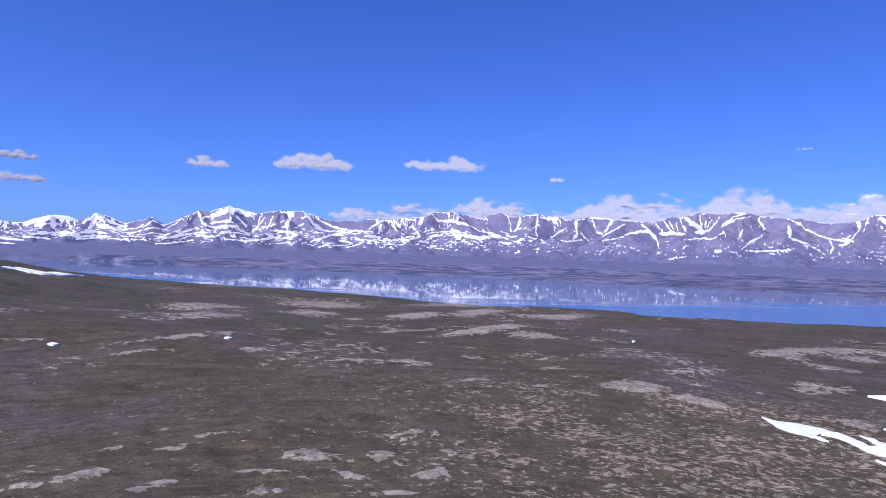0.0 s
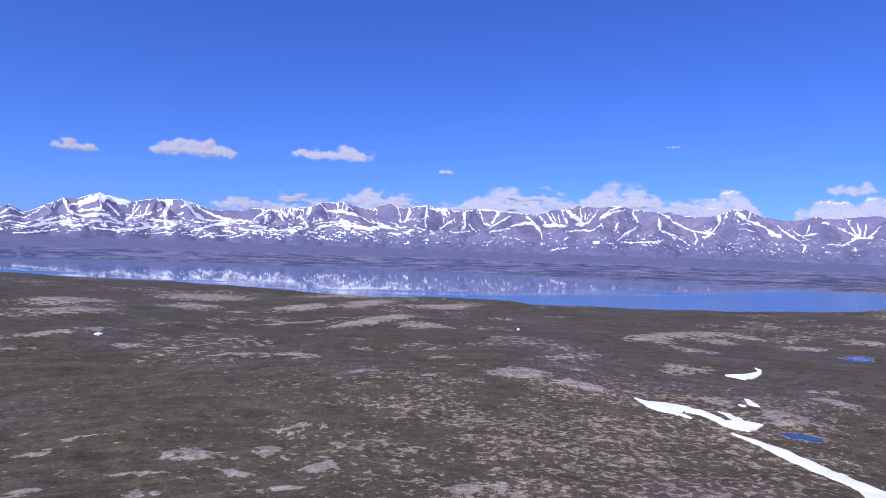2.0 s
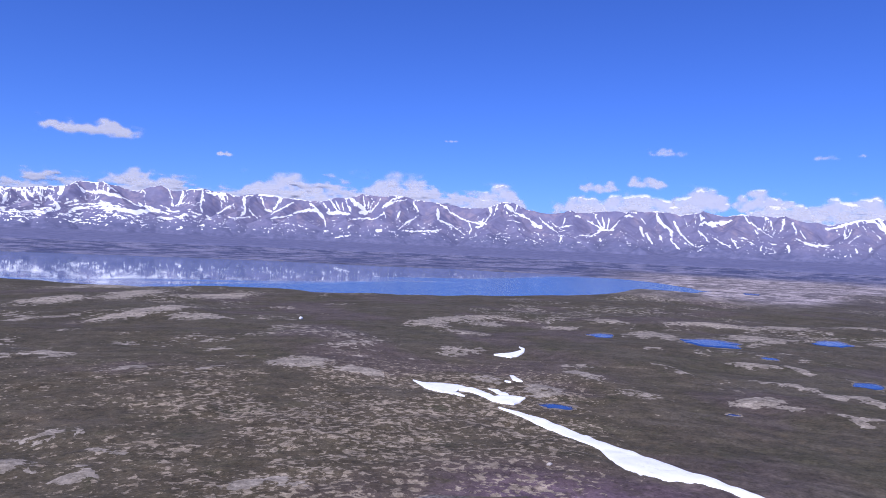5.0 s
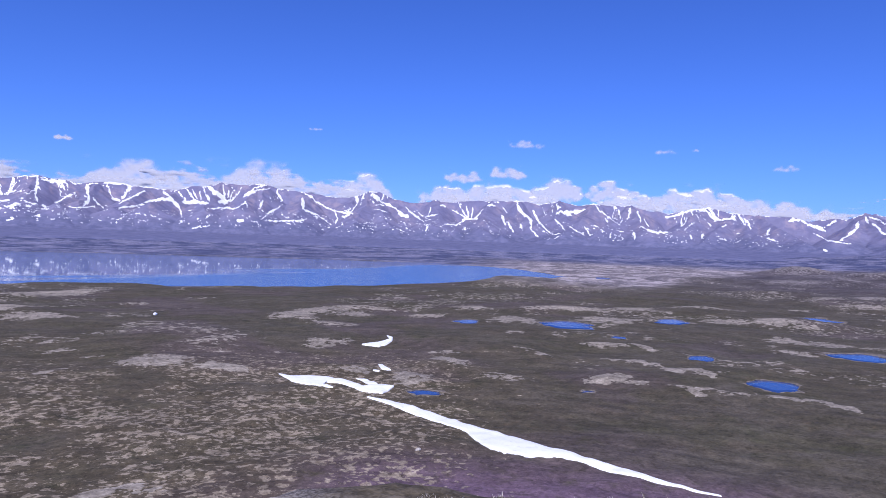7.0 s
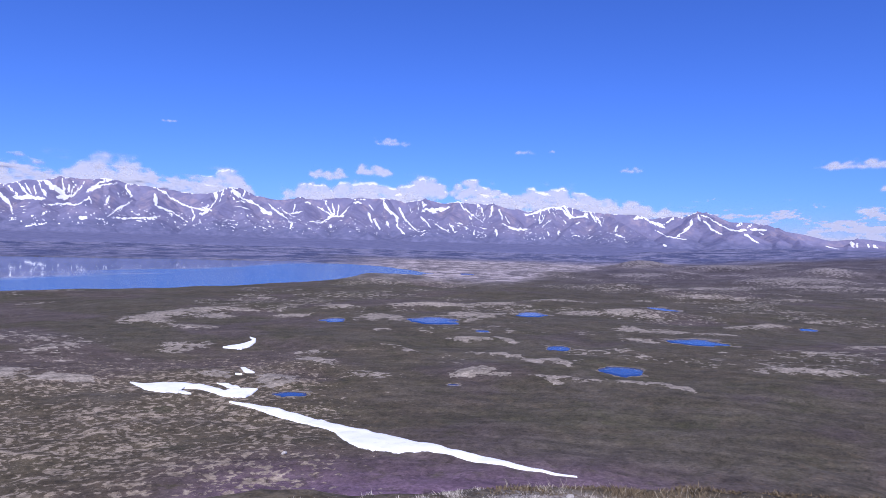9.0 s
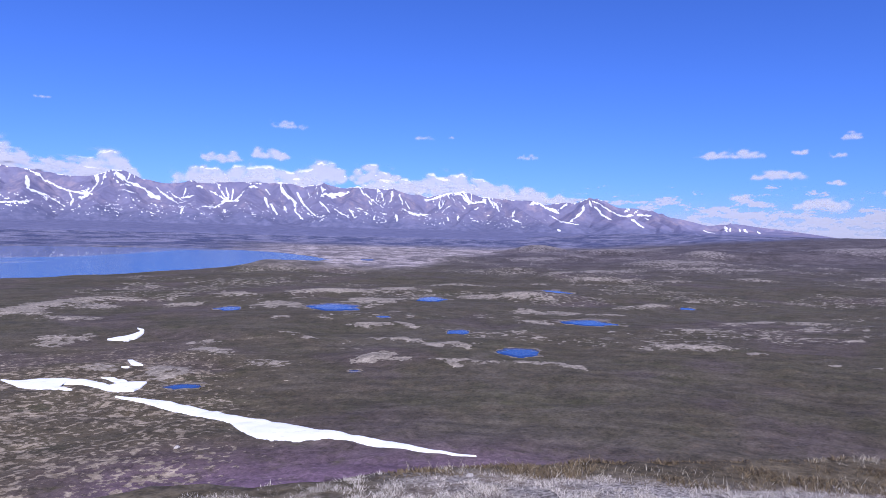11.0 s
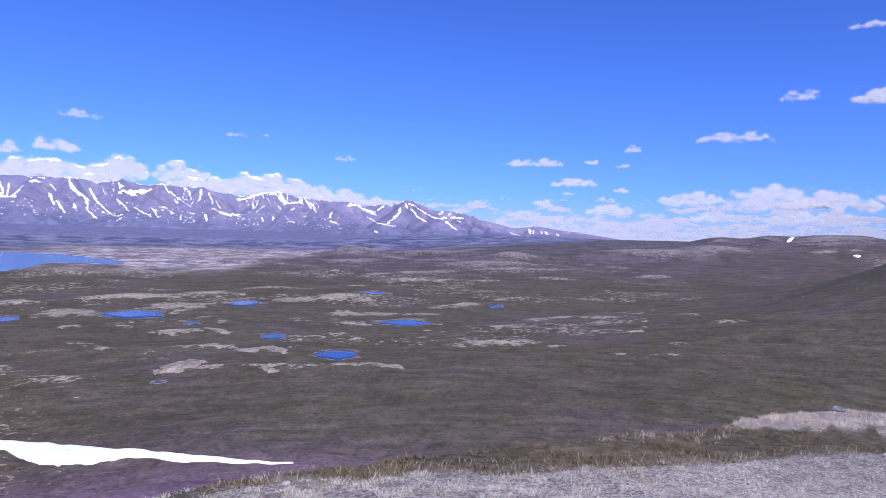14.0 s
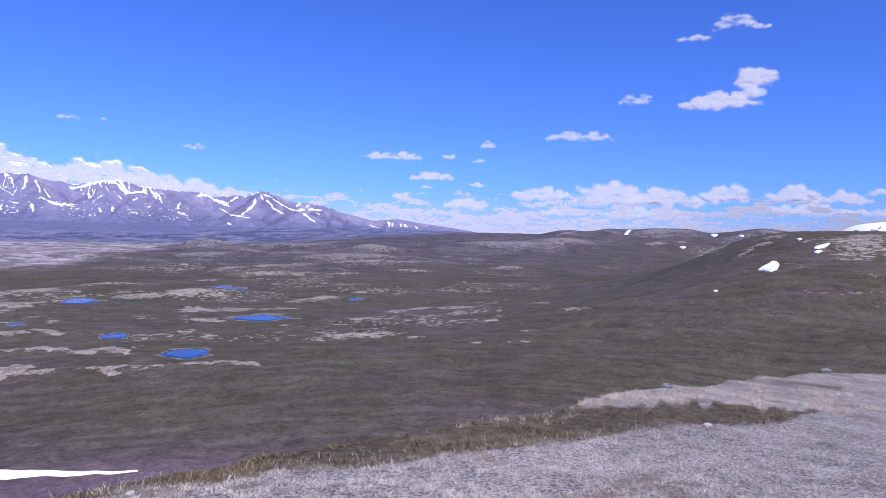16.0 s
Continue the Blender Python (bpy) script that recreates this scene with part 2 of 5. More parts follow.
    twig = m.mix(m.ramp(m.noise(p, 0.7, 4, 0.7), 0.3, 0.7), (0.225, 0.180, 0.132), (0.40, 0.335, 0.262))
    col = m.mix(m.math("MULTIPLY", small, 0.78), col, twig)
    col = m.mix(big, col, stone)
    # dark tussocks of sedge and crowberry
    sedge = m.ramp(m.noise(p, 0.62, 4, 0.65, 0.4), 0.53, 0.62)
    col = m.shade(col, m.math("MULTIPLY_ADD", sedge, -0.27, 1.04))
    # straw under the dry grass and moss on the brow
    straw = m.mix(m.ramp(m.noise(p, 24.0, 4, 0.7), 0.40, 0.60), (0.105, 0.090, 0.084), (0.36, 0.325, 0.305))
    straw = m.mix(m.ramp(m.noise(p, 0.7, 4, 0.6), 0.55, 0.68, 0.0, 0.6), straw, (0.17, 0.125, 0.088))
    col = m.mix(b[2], col, straw)
    green = m.mix(m.ramp(tuft, 0.35, 0.65), (0.062, 0.050, 0.032), (0.122, 0.098, 0.066))
    col = m.mix(moss, col, green)
    col = m.shade(col, m.ramp(fine, 0.3, 0.7, 0.80, 1.21))
    col = m.shade(col, m.ramp(m.noise(p, 0.17, 5, 0.75, 0.5), 0.3, 0.7, 0.76, 1.24))
    # streaks in rings round the camera, so that they run level across its view
    flat = m.split(p)
    away = m.math("SQRT", m.math("MULTIPLY_ADD", flat[0], flat[0], m.math("MULTIPLY", flat[1], flat[1])))
    step = m.add("ShaderNodeCombineXYZ", X=m.math("MULTIPLY", m.math("LOGARITHM", away, 2.7183), 46.0), Y=m.math("MULTIPLY", flat[0], 0.035), Z=m.math("MULTIPLY", flat[1], 0.035)).outputs[0]
    ring_streak = m.ramp(m.noise(step, 1.0, 5, 0.62, 0.5), 0.34, 0.66)
    col = m.shade(col, m.math("MULTIPLY_ADD", m.math("MULTIPLY", m.math("SUBTRACT", ring_streak, 0.5), m.math("SUBTRACT", 1.0, b[2])), 0.34, 1.0))
    col = m.shade(col, m.ramp(tuft, 0.3, 0.7, 0.92, 1.08))
    rise = m.math("MULTIPLY", fine, m.math("MULTIPLY_ADD", b[2], -0.42, 0.5))
    bump = m.bump(m.math("ADD", rise, m.math("MULTIPLY", tuft, 0.06)), 0.5, 1.0)
    return m.surface(Base_Color=col, Roughness=0.95, Specular_IOR_Level=0.15, Normal=bump)


def hazed_rock_material():
    m = Nodes("hazed_mountain_rock")
    p = m.position()
    a = m.split(m.attribute("cover").outputs["Color"])        # snow, scree, hazed lower slopes
    n1 = m.noise(p, 0.012, 6, 0.65, 0.5)
    n2 = m.noise(m.stretch(p, (1, 1, 0.35)), 0.03, 6, 0.7)
    # distance haze is painted into these violet and blue base colours
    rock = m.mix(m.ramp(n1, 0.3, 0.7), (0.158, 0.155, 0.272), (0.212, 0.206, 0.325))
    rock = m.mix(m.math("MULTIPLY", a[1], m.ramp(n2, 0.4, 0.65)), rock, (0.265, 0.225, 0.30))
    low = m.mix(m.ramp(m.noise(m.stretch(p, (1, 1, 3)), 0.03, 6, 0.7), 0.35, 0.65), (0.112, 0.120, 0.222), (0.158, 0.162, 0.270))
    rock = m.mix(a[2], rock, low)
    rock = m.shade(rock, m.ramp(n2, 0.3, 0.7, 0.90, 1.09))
    fray = m.noise(m.stretch(p, (1, 1, 1.3)), 0.09, 6, 0.72, 0.5)
    s = m.math("ADD", a[0], m.math("MULTIPLY_ADD", fray, 1.7, -0.85))
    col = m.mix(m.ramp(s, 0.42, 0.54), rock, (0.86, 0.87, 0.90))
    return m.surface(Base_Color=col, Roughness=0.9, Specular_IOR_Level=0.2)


def water_material(name, deep, rough_calm, rough_wind, wave):
    m = Nodes(name)
    p = m.position()
    wind = m.ramp(m.noise(m.stretch(p, (0.0016, 0.006, 0), 10), 1.0, 4, 0.6), 0.42, 0.6)
    rough = m.math("ADD", rough_calm, m.math("MULTIPLY", wind, rough_wind))
    w = m.noise(m.stretch(p, (0.5, 0.5, 1)), 1.0, 3, 0.6)
    return m.surface(Base_Color=deep, Roughness=rough, IOR=1.333, Specular_IOR_Level=0.5, Normal=m.bump(w, wave, 0.3))


def lake_material():
    m = Nodes("lake_water")
    p = m.position()
    blow = m.attribute("breeze").outputs["Fac"]
    n = m.noise(m.stretch(p, (0.003, 0.012, 0), 8), 1.0, 5, 0.65)
    wind = m.ramp(m.math("ADD", blow, m.math("MULTIPLY_ADD", n, 0.9, -0.45)), 0.25, 0.8)
    rough = m.math("MULTIPLY_ADD", wind, 0.22, 0.035)
    return m.surface(Base_Color=(0.060, 0.145, 0.330), Roughness=rough, IOR=1.333, Specular_IOR_Level=0.5)


def snow_material():
    m = Nodes("old_snow")
    p = m.position()
    n = m.noise(p, 0.4, 5, 0.65)
    col = m.mix(m.ramp(n, 0.55, 0.75), (0.88, 0.89, 0.92), (0.72, 0.72, 0.76))
    return m.surface(Base_Color=col, Roughness=0.7, Specular_IOR_Level=0.3,
                     Normal=m.bump(m.noise(p, 1.3, 4, 0.6), 0.4, 0.3))


def cloud_material():
    m = Nodes("cloud_vapour")
    p = m.position()
    core = m.attribute("core").outputs["Fac"]
    n = m.noise(p, 0.022, 4, 0.55, 0.3)
    alpha = m.math("MINIMUM", m.ramp(m.math("MULTIPLY", core, m.math("MULTIPLY_ADD", n, 0.9, 0.6)), 0.0, 1.0), 0.97)
    # light is scattered round inside a cloud, so its faces turn only partly away and the sun shines through
    puffs = m.noise(p, 0.02, 3, 0.5, 0.3)
    geo = m.shade(m.bump(puffs, 0.4, 18.0), 0.29)
    towards = (math.sin(sb) * math.cos(sh), math.cos(sb) * math.cos(sh), math.sin(sh))
    lit = []
    for kind, k, white in (("ShaderNodeBsdfDiffuse", 0.8, 0.38), ("ShaderNodeBsdfTranslucent", -0.8, 0.345)):
        bent = m.tree.nodes.new("ShaderNodeVectorMath")
        bent.operation = "ADD"
        m.tree.links.new(geo, bent.inputs[0])
        bent.inputs[1].default_value = [k * q for q in towards]
        unit = m.tree.nodes.new("ShaderNodeVectorMath")
        unit.operation = "NORMALIZE"
        m.tree.links.new(bent.outputs[0], unit.inputs[0])
        lit.append(m.add(kind, Color=(white * 0.975, white * 0.985, white * 1.09, 1), Normal=unit.outputs[0]))
    d = m.add("ShaderNodeAddShader")
    m.tree.links.new(lit[0].outputs[0], d.inputs[0])
    m.tree.links.new(lit[1].outputs[0], d.inputs[1])
    clear = m.add("ShaderNodeBsdfTransparent")
    mixed = m.add("ShaderNodeMixShader", Fac=alpha)
    m.tree.links.new(clear.outputs[0], mixed.inputs[1])
    m.tree.links.new(d.outputs[0], mixed.inputs[2])
    m.tree.links.new(mixed.outputs[0], m.out.inputs["Surface"])
    return m.mat


def plant_material(name, dark, light, scale):
    m = Nodes(name)
    r = m.add("ShaderNodeNewGeometry").outputs["Random Per Island"]
    n = m.noise(m.position(), scale, 3, 0.6)
    col = m.mix(m.ramp(m.math("ADD", m.math("MULTIPLY", r, 0.6), m.math("MULTIPLY", n, 0.6)), 0.25, 0.85), dark, light)
    return m.surface(Base_Color=col, Roughness=0.8, Specular_IOR_Level=0.2)


def stone_material(name, dark, light):
    m = Nodes(name)
    p = m.local()
    n = m.noise(p, 9, 5, 0.7)
    col = m.mix(m.ramp(n, 0.4, 0.62), dark, light)
    return m.surface(Base_Color=col, Roughness=0.9, Normal=m.bump(n, 0.5, 0.05))


def gravel_material():
    m = Nodes("shore_gravel")
    p = m.position()
    col = m.mix(m.ramp(m.noise(p, 0.5, 5, 0.7), 0.3, 0.7), (0.110, 0.092, 0.080), (0.265, 0.228, 0.203))
    return m.surface(Base_Color=col, Roughness=0.95, Specular_IOR_Level=0.15, Normal=m.bump(m.noise(p, 2.0, 4, 0.7), 0.4, 0.3))


TUNDRA = ground_material()
GRAVEL = gravel_material()
FACE = hazed_rock_material()
LAKE = lake_material()
POND = water_material("pond_water", (0.026, 0.062, 0.20), 0.16, 0.08, 0.05)
SNOW = snow_material()
VAPOUR = cloud_material()
DRY_GRASS = plant_material("dry_grass", (0.21, 0.184, 0.165), (0.72, 0.660, 0.610), 3.0)
BANK_GRASS = plant_material("bank_grass", (0.33, 0.262, 0.212), (0.76, 0.648, 0.555), 1.2)
TALL_GRASS = plant_material("tall_dry_grass", (0.35, 0.30, 0.22), (0.62, 0.56, 0.46), 2.0)
HEATH = plant_material("heath_shrub", (0.098, 0.072, 0.047), (0.200, 0.153, 0.098), 1.2)
STONE = stone_material("lichen_stone", (0.10, 0.095, 0.10), (0.36, 0.34, 0.34))
PALE_STONE = stone_material("pale_stone", (0.36, 0.33, 0.31), (0.60, 0.56, 0.53))


# ---------------------------------------------------------------- helpers
def mesh_from(name, verts, faces, material, smooth_faces=True):
    me = bpy.data.meshes.new(name)
    verts = np.asarray(verts, np.float32)
    faces = np.asarray(faces, np.int32)
    k = faces.shape[1]
    me.vertices.add(len(verts))
    me.vertices.foreach_set("co", verts.ravel())
    me.loops.add(faces.size)
    me.loops.foreach_set("vertex_index", faces.ravel())
    me.polygons.add(len(faces))
    me.polygons.foreach_set("loop_start", np.arange(0, faces.size, k, dtype=np.int32))
    me.polygons.foreach_set("loop_total", np.full(len(faces), k, np.int32))
    me.polygons.foreach_set("use_smooth", np.full(len(faces), smooth_faces))
    me.update(calc_edges=True)
    me.materials.append(material)
    return me


def colour_layer(me, name, r, g, b):
    att = me.attributes.new(name, "FLOAT_COLOR", "POINT")
    data = np.ones((len(me.vertices), 4), np.float32)
    data[:, 0], data[:, 1], data[:, 2] = np.clip(r, 0, 1), np.clip(g, 0, 1), np.clip(b, 0, 1)
    att.data.foreach_set("color", data.ravel())


def value_layer(me, name, v):
    att = me.attributes.new(name, "FLOAT", "POINT")
    att.data.foreach_set("value", np.clip(v, 0, 1).astype(np.float32))


def grid_faces(rows, cols, wrap=False):
    i, j = np.meshgrid(np.arange(rows - 1), np.arange(cols if wrap else cols - 1), indexing="ij")
    j2 = (j + 1) % cols
    return np.stack([i * cols + j, i * cols + j2, (i + 1) * cols + j2, (i + 1) * cols + j], -1).reshape(-1, 4)


def part(name, me, parent, label=""):
    ob = new(name, me)
    ob.parent = parent
    if label:
        tagged(ob, label)
    return ob


# ---------------------------------------------------------------- ground
# x, y, half length, half depth, turn: gravel and lichen patches on the moor
PALE = []


def pale(x, y, half_length, half_depth, turn, strength=0.71):
    PALE.append((x, y, half_length, half_depth, turn, strength))
    mound_at(x, y, min(1.4, 0.25 + 0.025 * half_length), half_length, max(half_depth, 0.4 * half_length), turn)


pale(-196, 549, 43.0, 28.1, 71, 0.85)
pale(-158, 446, 46.7, 17.0, 83, 0.90)
pale(-120, 673, 43.0, 46.0, 34, 0.96)
pale(-111, 566, 23.8, 31.5, 4, 0.85)
pale(-22, 574, 39.4, 16.9, 59, 0.96)
pale(-69, 528, 8.9, 10.1, 49, 0.96)
pale(30, 772, 32.6, 101.4, -36, 0.85)
pale(37, 628, 57.7, 16.8, 59, 1.07)
pale(105, 638, 49.2, 24.8, 37, 1.13)
pale(36, 474, 51.1, 10.5, 44, 1.13)
pale(64, 449, 19.0, 15.9, -26, 0.96)
pale(-127, 341, 45.2, 5.7, 51, 0.68)
pale(-135, 300, 15.7, 3.3, 41, 0.90)
pale(-89, 329, 8.2, 5.4, 26, 0.79)
pale(-70, 327, 10.5, 4.5, 39, 0.79)
pale(-36, 307, 10.4, 5.5, 10, 0.79)
pale(-15, 312, 10.6, 10.6, -2, 0.79)
pale(-67, 406, 5.7, 4.5, 35, 0.68)
pale(-25, 459, 32.9, 4.1, 44, 1.07)
pale(-6, 395, 9.3, 5.4, 39, 0.68)
pale(-191, 306, 8.8, 2.2, 34, 1.02)
pale(13, 270, 10.9, 4.2, 40, 0.68)
pale(41, 264, 9.4, 2.8, 37, 0.79)
pale(53, 322, 8.5, 6.8, -39, 0.56)
pale(62, 296, 5.6, 2.1, -1, 0.90)
pale(78, 268, 13.1, 11.9, -21, 1.13)
pale(97, 248, 12.0, 5.2, -32, 1.13)
pale(84, 281, 9.5, 6.6, -28, 0.68)
pale(126, 339, 16.4, 3.0, 34, 0.68)
pale(123, 317, 17.1, 7.9, 27, 0.68)
pale(217, 412, 24.2, 13.4, 23, 0.90)
pale(205, 382, 11.2, 6.5, 12, 0.68)
pale(262, 438, 31.9, 4.3, 3, 1.02)
pale(210, 353, 10.9, 11.9, -11, 0.79)
pale(252, 400, 14.4, 11.4, 21, 0.90)
pale(166, 291, 12.5, 8.7, 1, 0.68)
pale(141, 225, 7.4, 4.3, -72, 0.56)
pale(-85, 138, 4.5, 2.2, 28, 1.02)
pale(-77, 145, 7.8, 2.5, 62, 1.02)
pale(-79, 164, 4.8, 2.6, 38, 0.90)
pale(-67, 167, 4.0, 1.9, 36, 0.90)
pale(-32, 165, 6.2, 7.5, 10, 0.85)
pale(-58, 140, 6.7, 1.7, 43, 1.02)
pale(-35, 139, 5.2, 3.1, 10, 0.90)
pale(-19, 150, 4.6, 2.5, -26, 0.79)
pale(-13, 166, 5.9, 4.7, -13, 0.73)
pale(-6, 186, 7.4, 5.8, -14, 0.62)
pale(-40, 151, 7.6, 1.8, -12, 0.79)
pale(-60, 180, 6.0, 1.3, 35, 0.79)
pale(-47, 172, 3.2, 0.9, 19, 0.68)
pale(-6, 139, 4.1, 1.7, -6, 0.90)
pale(-2, 152, 4.1, 3.0, 6, 0.68)
pale(-30, 166, 6.6, 4.5, -44, 0.85)
pale(-13, 163, 7.9, 2.8, -45, 0.73)
pale(-8, 185, 6.8, 4.5, -14, 0.56)
pale(-19, 150, 4.4, 2.1, -20, 0.79)
pale(6, 169, 7.1, 2.2, -53, 0.68)
pale(1, 157, 6.5, 1.0, -74, 0.68)
pale(34, 134, 8.6, 3.8, -18, 0.68)
pale(241, 426, 40.6, 11.2, 20, 0.96)
pale(249, 404, 12.0, 18.8, -43, 0.90)
pale(204, 400, 17.9, 11.8, 15, 0.90)
pale(287, 429, 16.0, 6.2, -45, 1.02)
pale(207, 360, 12.9, 8.7, -50, 0.68)
pale(170, 297, 12.2, 8.6, -8, 0.73)
pale(296, 376, 14.1, 9.7, -7, 1.07)
pale(320, 413, 10.9, 4.3, -17, 0.90)
pale(346, 382, 13.9, 12.7, -27, 0.90)
pale(366, 505, 7.8, 13.0, -17, 0.90)
pale(427, 486, 13.2, 4.4, -18, 0.79)
pale(325, 319, 15.9, 20.5, -68, 0.96)
pale(597, 593, 45.7, 33.9, -23, 0.45)
pale(415, 355, 45.1, 5.6, 3, 1.07)
pale(440, 340, 32.9, 8.1, -23, 0.90)
pale(389, 285, 20.1, 12.5, -104, 0.79)
pale(199, 240, 7.5, 5.5, -13, 1.10)
pale(185, 217, 12.0, 6.0, -106, 1.15)
pale(139, 220, 5.6, 2.8, -72, 0.68)
pale(149, 196, 7.5, 11.0, -41, 1.35)
pale(181, 182, 8.3, 7.6, -40, 0.51)
pale(275, 267, 5.4, 8.2, -47, 0.56)
pale(286, 244, 4.6, 2.6, -85, 0.68)
pale(284, 210, 11.7, 5.2, -50, 0.90)
pale(207, 153, 8.6, 4.5, -43, 1.07)
pale(252, 182, 7.1, 4.3, -82, 0.56)
pale(414, 345, 39.1, 10.8, -24, 1.07)
pale(484, 332, 24.3, 16.3, -9, 1.02)
pale(328, 312, 29.6, 7.9, -118, 1.02)
pale(386, 289, 22.9, 23.0, -38, 0.96)
pale(389, 269, 36.7, 6.7, 10, 0.90)
pale(573, 317, 35.5, 17.3, -26, 0.90)
pale(490, 254, 19.7, 18.3, -32, 0.90)
pale(521, 229, 20.3, 19.2, -43, 1.02)
pale(516, 202, 8.4, 8.6, -87, 0.90)
pale(678, 275, 15.5, 8.0, -36, 0.80)
pale(803, 300, 48.0, 16.2, 2, 0.80)
pale(925, 276, 60.0, 32.8, -34, 0.80)
pale(749, 242, 37.4, 13.9, -70, 0.80)
pale(763, 208, 17.5, 7.0, -20, 0.90)
pale(403, 168, 11.8, 13.8, -32, 0.96)
pale(417, 153, 12.4, 14.1, -76, 1.02)
pale(428, 128, 14.8, 7.4, -36, 1.02)
pale(354, 146, 9.9, 11.4, -60, 0.90)
pale(514, 124, 38.9, 8.6, -14, 0.79)
pale(285, 211, 11.7, 6.5, -53, 1.02)
pale(293, 194, 14.2, 3.1, -116, 0.96)
pale(255, 167, 14.5, 5.9, -87, 0.85)
pale(248, 151, 8.9, 5.1, -117, 0.90)
pale(250, 139, 13.4, 4.5, -123, 1.13)
pale(255, 133, 7.1, 1.6, -0, 0.79)
pale(211, 155, 7.8, 6.3, -41, 1.13)
pale(213, 142, 4.5, 3.0, -77, 1.07)
pale(220, 122, 14.0, 2.5, -68, 1.07)
pale(215, 122, 4.0, 2.5, -70, 1.02)
pale(233, 99, 7.4, 3.3, -61, 0.90)
pale(236, 83, 10.2, 3.5, -111, 1.02)
pale(295, 118, 6.2, 2.2, -111, 0.79)
pale(340, 96, 3.8, 2.2, -48, 0.90)
pale(301, 66, 5.6, 4.3, -59, 0.56)
pale(234, 216, 15.1, 3.7, -105, 0.56)
pale(185, 174, 7.3, 2.3, -75, 0.45)
pale(329, 215, 4.0, 11.7, -55, 0.56)
pale(1082, 449, 50.1, 27.6, -46, 0.80)
pale(1271, 517, 39.2, 100.3, -48, 0.80)
pale(1145, 392, 52.5, 9.3, -127, 0.70)
pale(1549, 349, 206.3, 48.0, 4, 0.80)
pale(1209, 344, 45.2, 6.8, -84, 0.70)
pale(1123, 323, 30.6, 9.6, -83, 0.70)
pale(997, 144, 81.5, 18.0, -76, 0.80)
pale(815, 159, 19.5, 8.8, -84, 0.70)
pale(869, 89, 37.4, 13.9, -114, 0.70)
pale(520, 123, 33.6, 9.1, -17, 0.90)
pale(588, 103, 8.0, 5.6, -51, 0.90)
pale(370, 60, 15.9, 15.3, -48, 0.79)
pale(453, 42, 36.8, 8.2, -16, 0.96)
pale(473, 12, 14.6, 17.8, -84, 0.90)
pale(301, 52, 20.9, 7.1, -67, 0.85)
pale(298, 27, 5.2, 2.7, -65, 0.79)
pale(940, -48, 22.1, 26.4, -113, 0.80)
pale(282, -2, 8.1, 1.0, -111, 0.90)
pale(283, -18, 9.8, 1.2, -68, 0.68)
pale(316, -28, 7.4, 2.4, -57, 0.68)
pale(449, -39, 37.1, 7.1, -172, 0.56)
pale(1065, 1, 23.8, 10.3, -131, 0.60)
pale(1127, 47, 11.9, 27.9, -82, 0.60)
pale(376, -56, 9.2, 7.3, -90, 0.56)
pale(477, 14, 6.8, 17.3, -59, 0.68)
pale(947, -50, 21.9, 24.9, -120, 0.80)
pale(1338, -129, 72.8, 31.2, -54, 0.80)
pale(1212, -431, 121.4, 14.2, -38, 0.60)
pale(1202, -484, 73.9, 8.4, -38, 0.50)
pale(485, -274, 28.4, 34.1, -119, 0.6)
pale(1333, -132, 51.2, 61.4, -96, 0.5)
pale(1570, -441, 83.0, 99.6, -106, 0.5)
pale(1380, -568, 76.0, 91.2, -112, 0.5)
pale(1227, -516, 90.4, 108.5, -113, 0.5)
pale(453, -254, 22.1, 26.5, -119, 0.62)
pale(1254, -466, 56.8, 68.1, -110, 0.80)
pale(1211, -509, 44.6, 53.5, -113, 0.80)

# bare grey knolls far out on the moor
pale(1388, 569, 66, 50, -68, 0.80)
pale(1175, 187, 38, 36, -81, 0.80)
pale(1060, 206, 80, 52, -79, 0.80)
pale(1250, 358, 100, 60, -74, 0.80)
pale(1439, -177, 80, 60, -97, 0.80)
pale(1329, -46, 90, 60, -92, 0.80)

# stony ground on the hills of the ridge
pale(611, -221, 26.0, 5.0, -25, 0.9)
pale(585, -205, 16.0, 4.0, -30, 0.75)
pale(558, -201, 9.4, 3.1, -161, 0.6)
pale(510, -201, 19.6, 3.3, -42, 0.9)
pale(530, -223, 8.6, 6.9, -127, 0.85)
pale(528, -208, 6.0, 4.9, -77, 0.6)
pale(561, -245, 12.5, 12.9, -110, 0.7)
pale(502, -228, 5.5, 3.2, -128, 0.5)
pale(505, -245, 16.8, 2.8, -39, 0.5)
pale(475, -263, 14.7, 17.0, -93, 1)
pale(508, -289, 12.0, 20.3, -123, 1)
pale(437, -239, 13.3, 4.2, -149, 0.75)
pale(419, -232, 10.7, 5.1, -135, 0.7)
pale(450, -250, 7.6, 5.0, -123, 0.8)
pale(360, -211, 5.9, 1.6, -66, 0.5)
pale(334, -191, 8.8, 1.5, -94, 0.6)
pale(390, -189, 8.7, 5.4, -159, 0.3)
pale(1599, -315, 46.7, 12.9, -159, 0.85)
pale(1597, -213, 40.2, 13.3, -44, 0.80)
pale(1548, -428, 75.0, 35.8, -100, 0.85)
pale(1494, -401, 41.7, 26.7, -110, 0.75)
pale(1380, -366, 23.7, 15.3, -82, 1.00)
pale(1382, -420, 13.7, 11.1, -112, 1.00)
pale(1423, -606, 29.6, 28.7, -116, 0.80)
pale(569, -280, 16.8, 9.2, -177, 0.45)
pale(1373, -163, 41.4, 11.2, -160, 0.90)


